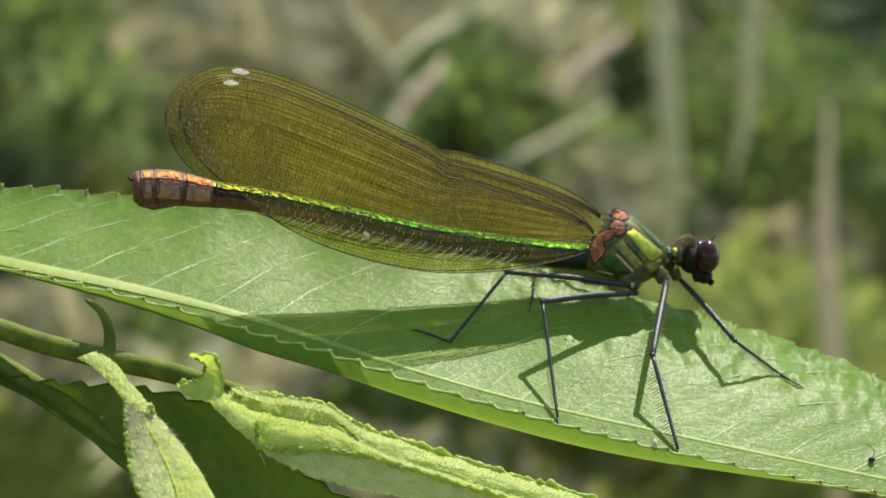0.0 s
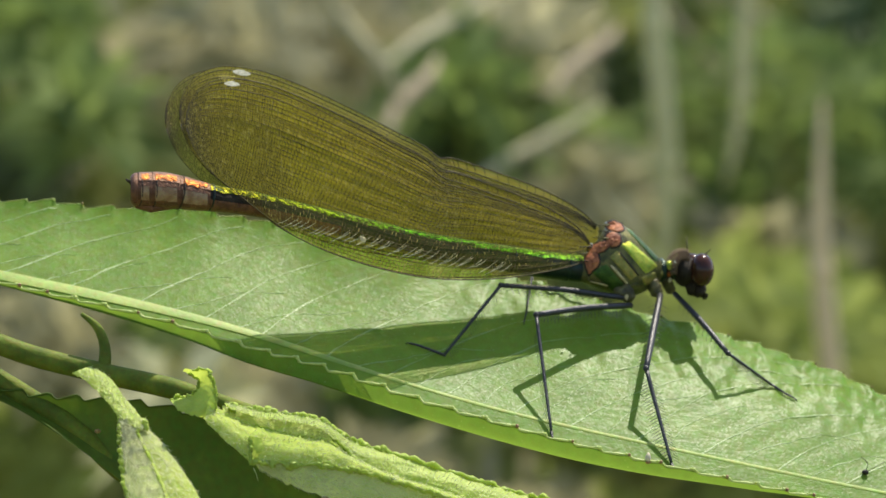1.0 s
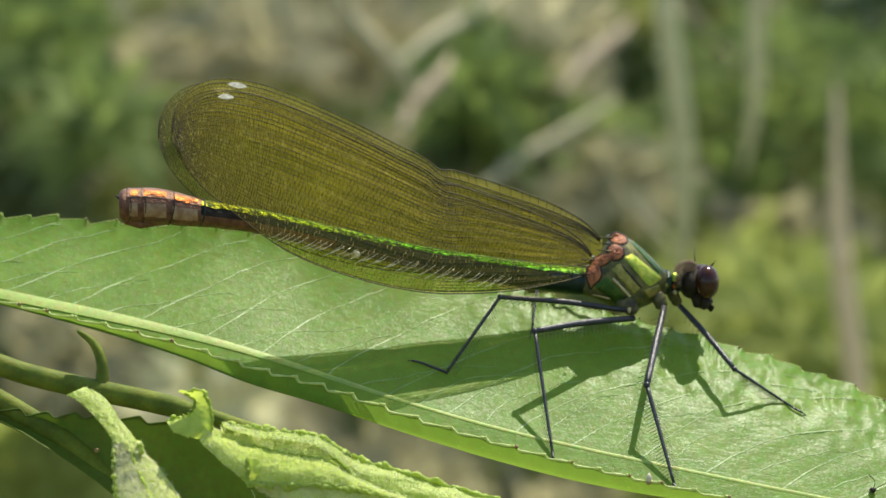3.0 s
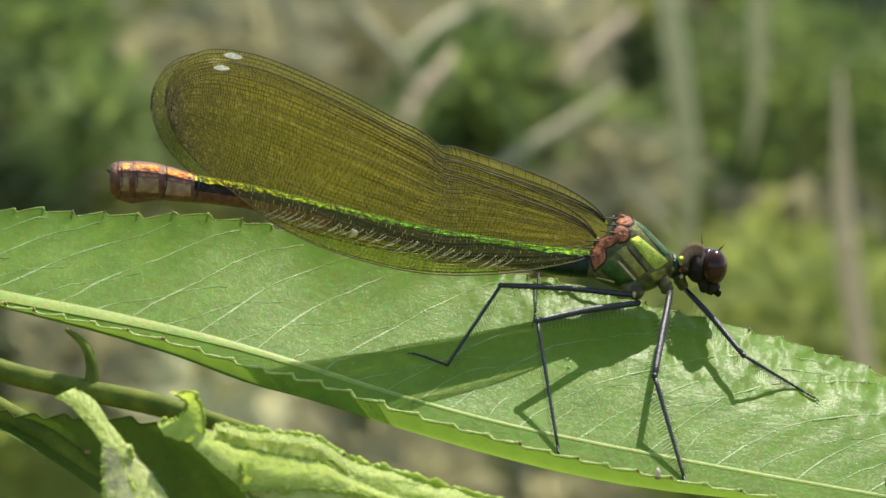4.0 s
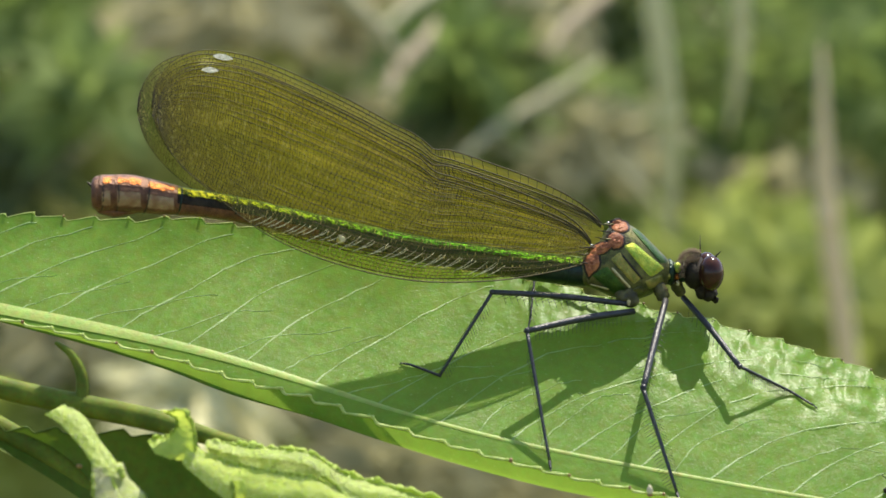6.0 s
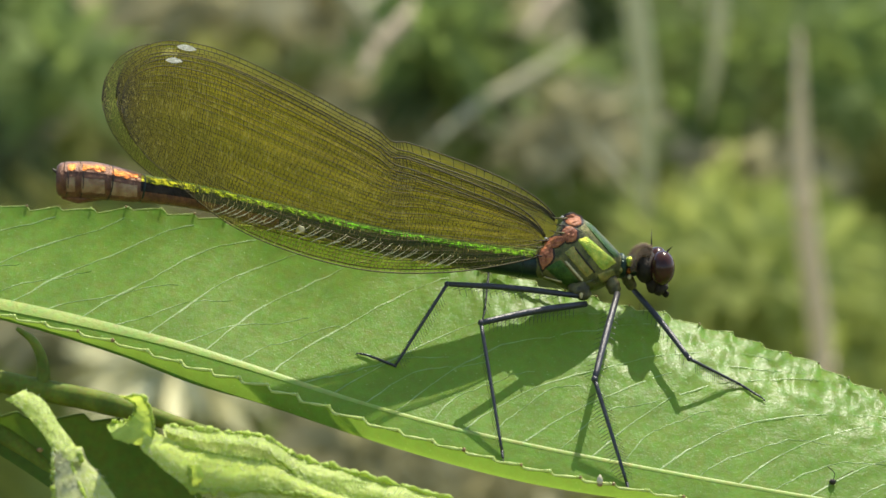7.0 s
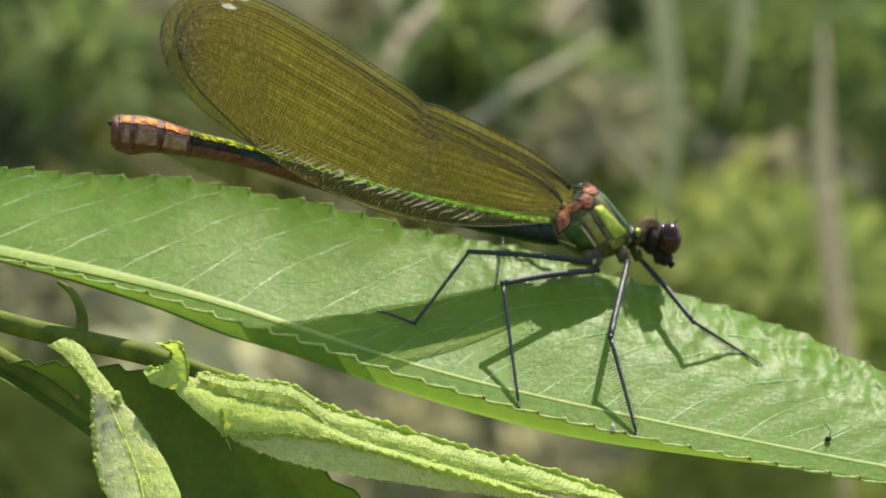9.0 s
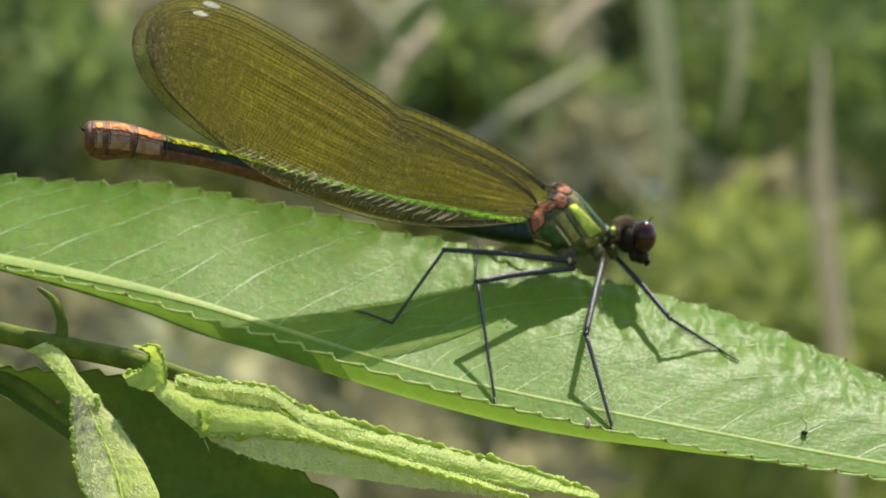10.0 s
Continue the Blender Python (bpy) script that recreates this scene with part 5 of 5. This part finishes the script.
def motions():
    # the last number is the turn of thorax and wings about the neck
    body_rows = [
        (0, 0.000457, 0.000056, -0.000977, 3.33, -3.85, -0.31, 0.76),
        (0.5, 0.000515, -0.000129, -0.000782, 2.80, -2.81, 0.72, 0.60),
        (1, 0.000476, -0.000072, -0.000666, 2.85, -2.60, 0.42, 0.30),
        (1.5, 0.000454, -0.000124, -0.000683, 3.04, -2.49, 0.71, 0.23),
        (2, 0.000284, 0.000027, -0.000796, 2.21, -2.59, 0.15, 0.23),
        (2.5, 0.000316, 0.000011, -0.000721, 2.19, -2.38, 0.26, -0.02),
        (2.7, 0.000252, 0.000136, -0.000682, 2.20, -2.54, -0.49, 0.11),
        (3.8, 0.000064, 0.000097, -0.000161, 0.95, -0.74, -0.26, 0.29),
        (4, 0.000186, 0.000109, -0.000063, 0.92, -0.22, 0.17, 0.21),
        (4.5, 0.000000, 0.000000, 0.000000, 0.00, -0.00, 0.00, 0.00),
        (5, 0.000232, 0.000227, -0.000107, -0.15, 0.15, -0.20, -0.61),
        (5.2, 0.000102, 0.000171, -0.000100, -0.44, 0.23, -0.23, -0.65),
        (6.5, 0.000089, 0.000095, -0.000347, -0.72, -0.17, -0.51, -0.70),
        (7, 0.000081, -0.000106, -0.000096, -0.49, 0.64, 0.47, -0.60),
        (7.5, 0.000075, -0.000170, -0.000032, 0.08, 0.60, 0.82, -0.86),
        (8, 0.000229, -0.000067, -0.000010, 0.50, 0.56, 0.67, -1.28),
        (8.5, 0.000298, -0.000391, 0.000060, -1.01, 0.54, 1.79, -2.81),
        (9, 0.000449, -0.000413, 0.000082, -0.79, 0.51, 1.90, -3.32),
        (9.5, 0.000399, -0.000480, 0.000009, -0.67, 0.28, 2.29, -3.34),
        (10, 0.000250, -0.000591, 0.000039, -0.26, -0.04, 2.34, -3.22),
    ]
    leaf_rows = [
        (0, 0.00253, 0.01691, 0.90025, -4.80, -0.46, 4.43),
        (0.5, 0.00289, 0.01836, 0.89896, -4.28, -0.34, 4.57),
        (1, 0.00247, 0.01739, 0.89919, -4.46, 0.08, 4.04),
        (1.5, 0.00231, 0.01804, 0.89837, -3.94, 0.66, 3.89),
        (2, 0.00070, 0.01647, 0.89774, -3.24, 1.07, 3.35),
        (2.5, 0.00098, 0.01452, 0.89789, -3.17, 1.02, 3.20),
        (2.7, 0.00167, 0.01543, 0.89794, -3.18, 1.07, 2.43),
        (3.8, 0.00018, 0.00457, 0.89921, -0.64, 0.83, 0.85),
        (4, 0.00089, 0.00354, 0.89941, -0.92, 0.48, 1.32),
        (4.5, 0.00000, 0.00000, 0.90000, 0.00, -0.00, 0.00),
        (5, 0.00206, 0.00051, 0.89757, 1.02, 1.02, 1.33),
        (5.2, 0.00234, -0.00122, 0.89890, 1.44, 0.14, 0.06),
        (6.5, 0.00103, 0.00006, 0.89622, 2.42, -0.15, -0.80),
        (7, 0.00033, 0.00468, 0.89588, 2.34, -0.28, -0.71),
        (7.5, -0.00031, 0.01107, 0.89567, 0.87, -0.47, -0.55),
        (8, 0.00006, 0.01630, 0.89570, -0.37, -0.24, 0.93),
        (8.5, 0.00006, 0.01807, 0.89609, -1.23, 0.04, 1.72),
        (9, 0.00002, 0.02253, 0.89610, -1.95, 0.63, 2.89),
        (9.5, -0.00013, 0.02434, 0.89662, -2.35, 0.63, 2.62),
        (10, -0.00162, 0.02498, 0.89750, -3.29, 0.07, 1.74),
    ]
    stem_rows = [
        (0, 0.00191, 0.01886, 0.89876, -6.03, -0.66, 3.73),
        (0.5, 0.00229, 0.02086, 0.89758, -5.60, -0.78, 3.46),
        (1, 0.00197, 0.02033, 0.89776, -5.15, -0.13, 2.97),
        (1.5, 0.00195, 0.02048, 0.89732, -4.38, 0.05, 2.43),
        (2, 0.00055, 0.02012, 0.89648, -3.52, 1.17, 1.52),
        (2.5, 0.00090, 0.01875, 0.89700, -2.78, 0.48, 1.14),
        (2.7, 0.00151, 0.01655, 0.89767, -2.40, 0.24, 0.94),
        (3.8, 0.00007, 0.00537, 0.89952, -0.50, -0.36, 0.03),
        (4, 0.00097, 0.00308, 0.89974, -0.24, -0.05, -0.06),
        (4.5, 0.00000, 0.00000, 0.90001, 0.04, 0.01, -0.03),
        (5, 0.00224, -0.00029, 0.89837, 1.21, 0.17, -0.42),
        (5.2, 0.00243, -0.00153, 0.89962, 1.52, -0.59, -0.55),
        (6.5, 0.00133, 0.00041, 0.89738, 2.92, -0.83, -1.31),
        (7, 0.00058, 0.00421, 0.89722, 2.86, -1.24, -1.39),
        (7.5, 0.00009, 0.01091, 0.89694, 2.27, -1.21, -1.23),
        (8, 0.00031, 0.01555, 0.89701, 1.49, -1.51, -0.65),
        (8.5, 0.00016, 0.01771, 0.89725, 0.57, -1.42, -0.06),
        (9, 0.00022, 0.02244, 0.89692, 0.05, -0.73, 0.24),
        (9.5, 0.00004, 0.02449, 0.89719, -0.42, -0.94, 0.14),
        (10, -0.00148, 0.02622, 0.89787, -0.63, -1.37, -0.21),
    ]
    for rig, rows in (("LEAF", leaf_rows), ("STEM", stem_rows)):
        for thing in SWAYING[rig]:
            walk(thing, [(t, pose(x, y, z, rx, ry, rz)) for t, x, y, z, rx, ry, rz in rows])
    # the body rocks on its planted legs; head and abdomen keep their line while thorax and wings tilt
    neck = at(1165, 465, axis_z(1165))
    view = Vector((0, -math.cos(TILT), math.sin(TILT)))
    rocking = [(t, pose(x, y, z, rx, ry, rz), Matrix.Translation(neck) @ Matrix.Rotation(radians(turn), 4, view) @ Matrix.Translation(-neck))
               for t, x, y, z, rx, ry, rz, turn in body_rows]
    limbs = {piece for limb in LEG_JOINTS for piece in limb[:2]}
    for piece in damselfly.children:
        kind = piece.name.split(".")[0]
        if kind == "foot" or piece in limbs:
            continue
        rest = piece.matrix_basis.copy()
        stays = kind in ("abdomen_segment", "tail_appendages", "ovipositor", "head", "neck", "collar_plate", "coxa", "coxa_spot")
        walk(piece, [(t, (m if stays else m @ tilt) @ rest) for t, m, tilt in rocking])
    # each leg bends at hip and knee so that its foot stays where it stands
    for femur, tibia, hip, knee, ankle in LEG_JOINTS:
        upper, lower = (knee - hip).length, (ankle - knee).length
        rows_f, rows_t = [], []
        for t, m, tilt in rocking:
            top = m @ hip
            d = ankle - top
            span = min(d.length, upper + lower - mm(0.01))
            d.normalize()
            reach = (upper * upper - lower * lower + span * span) / (2 * span)
            out = knee + (top - hip) * 0.5 - top
            out = (out - d * out.dot(d)).normalized()
            bend = top + d * reach + out * math.sqrt(max(upper * upper - reach * reach, 0.0))
            for rows, a, b, a0, b0 in ((rows_f, top, bend, hip, knee), (rows_t, bend, ankle, knee, ankle)):
                swing = (b0 - a0).rotation_difference(b - a).to_matrix().to_4x4()
                rows.append((t, Matrix.Translation(a) @ swing @ Matrix.Translation(-a0)))
        walk(femur, rows_f)
        walk(tibia, rows_t)

    spots = [(0, 2600, 860, 430), (9.5, 2500, 840, 430), (9.7, 1760, 720, 430), (9.8, 1440, 545, 430), (9.9, 1225, 385, 440), (10, 1160, 385, 610)]
    walk(flyer, [(t, Matrix.Translation(at(gx, gy, z) + PIVOT) @ pose(0, 0, 0, 10, 0, turn))
                 for (t, gx, gy, z), turn in zip(spots, (45, 45, 45, 42, 50, 85))])


motions()
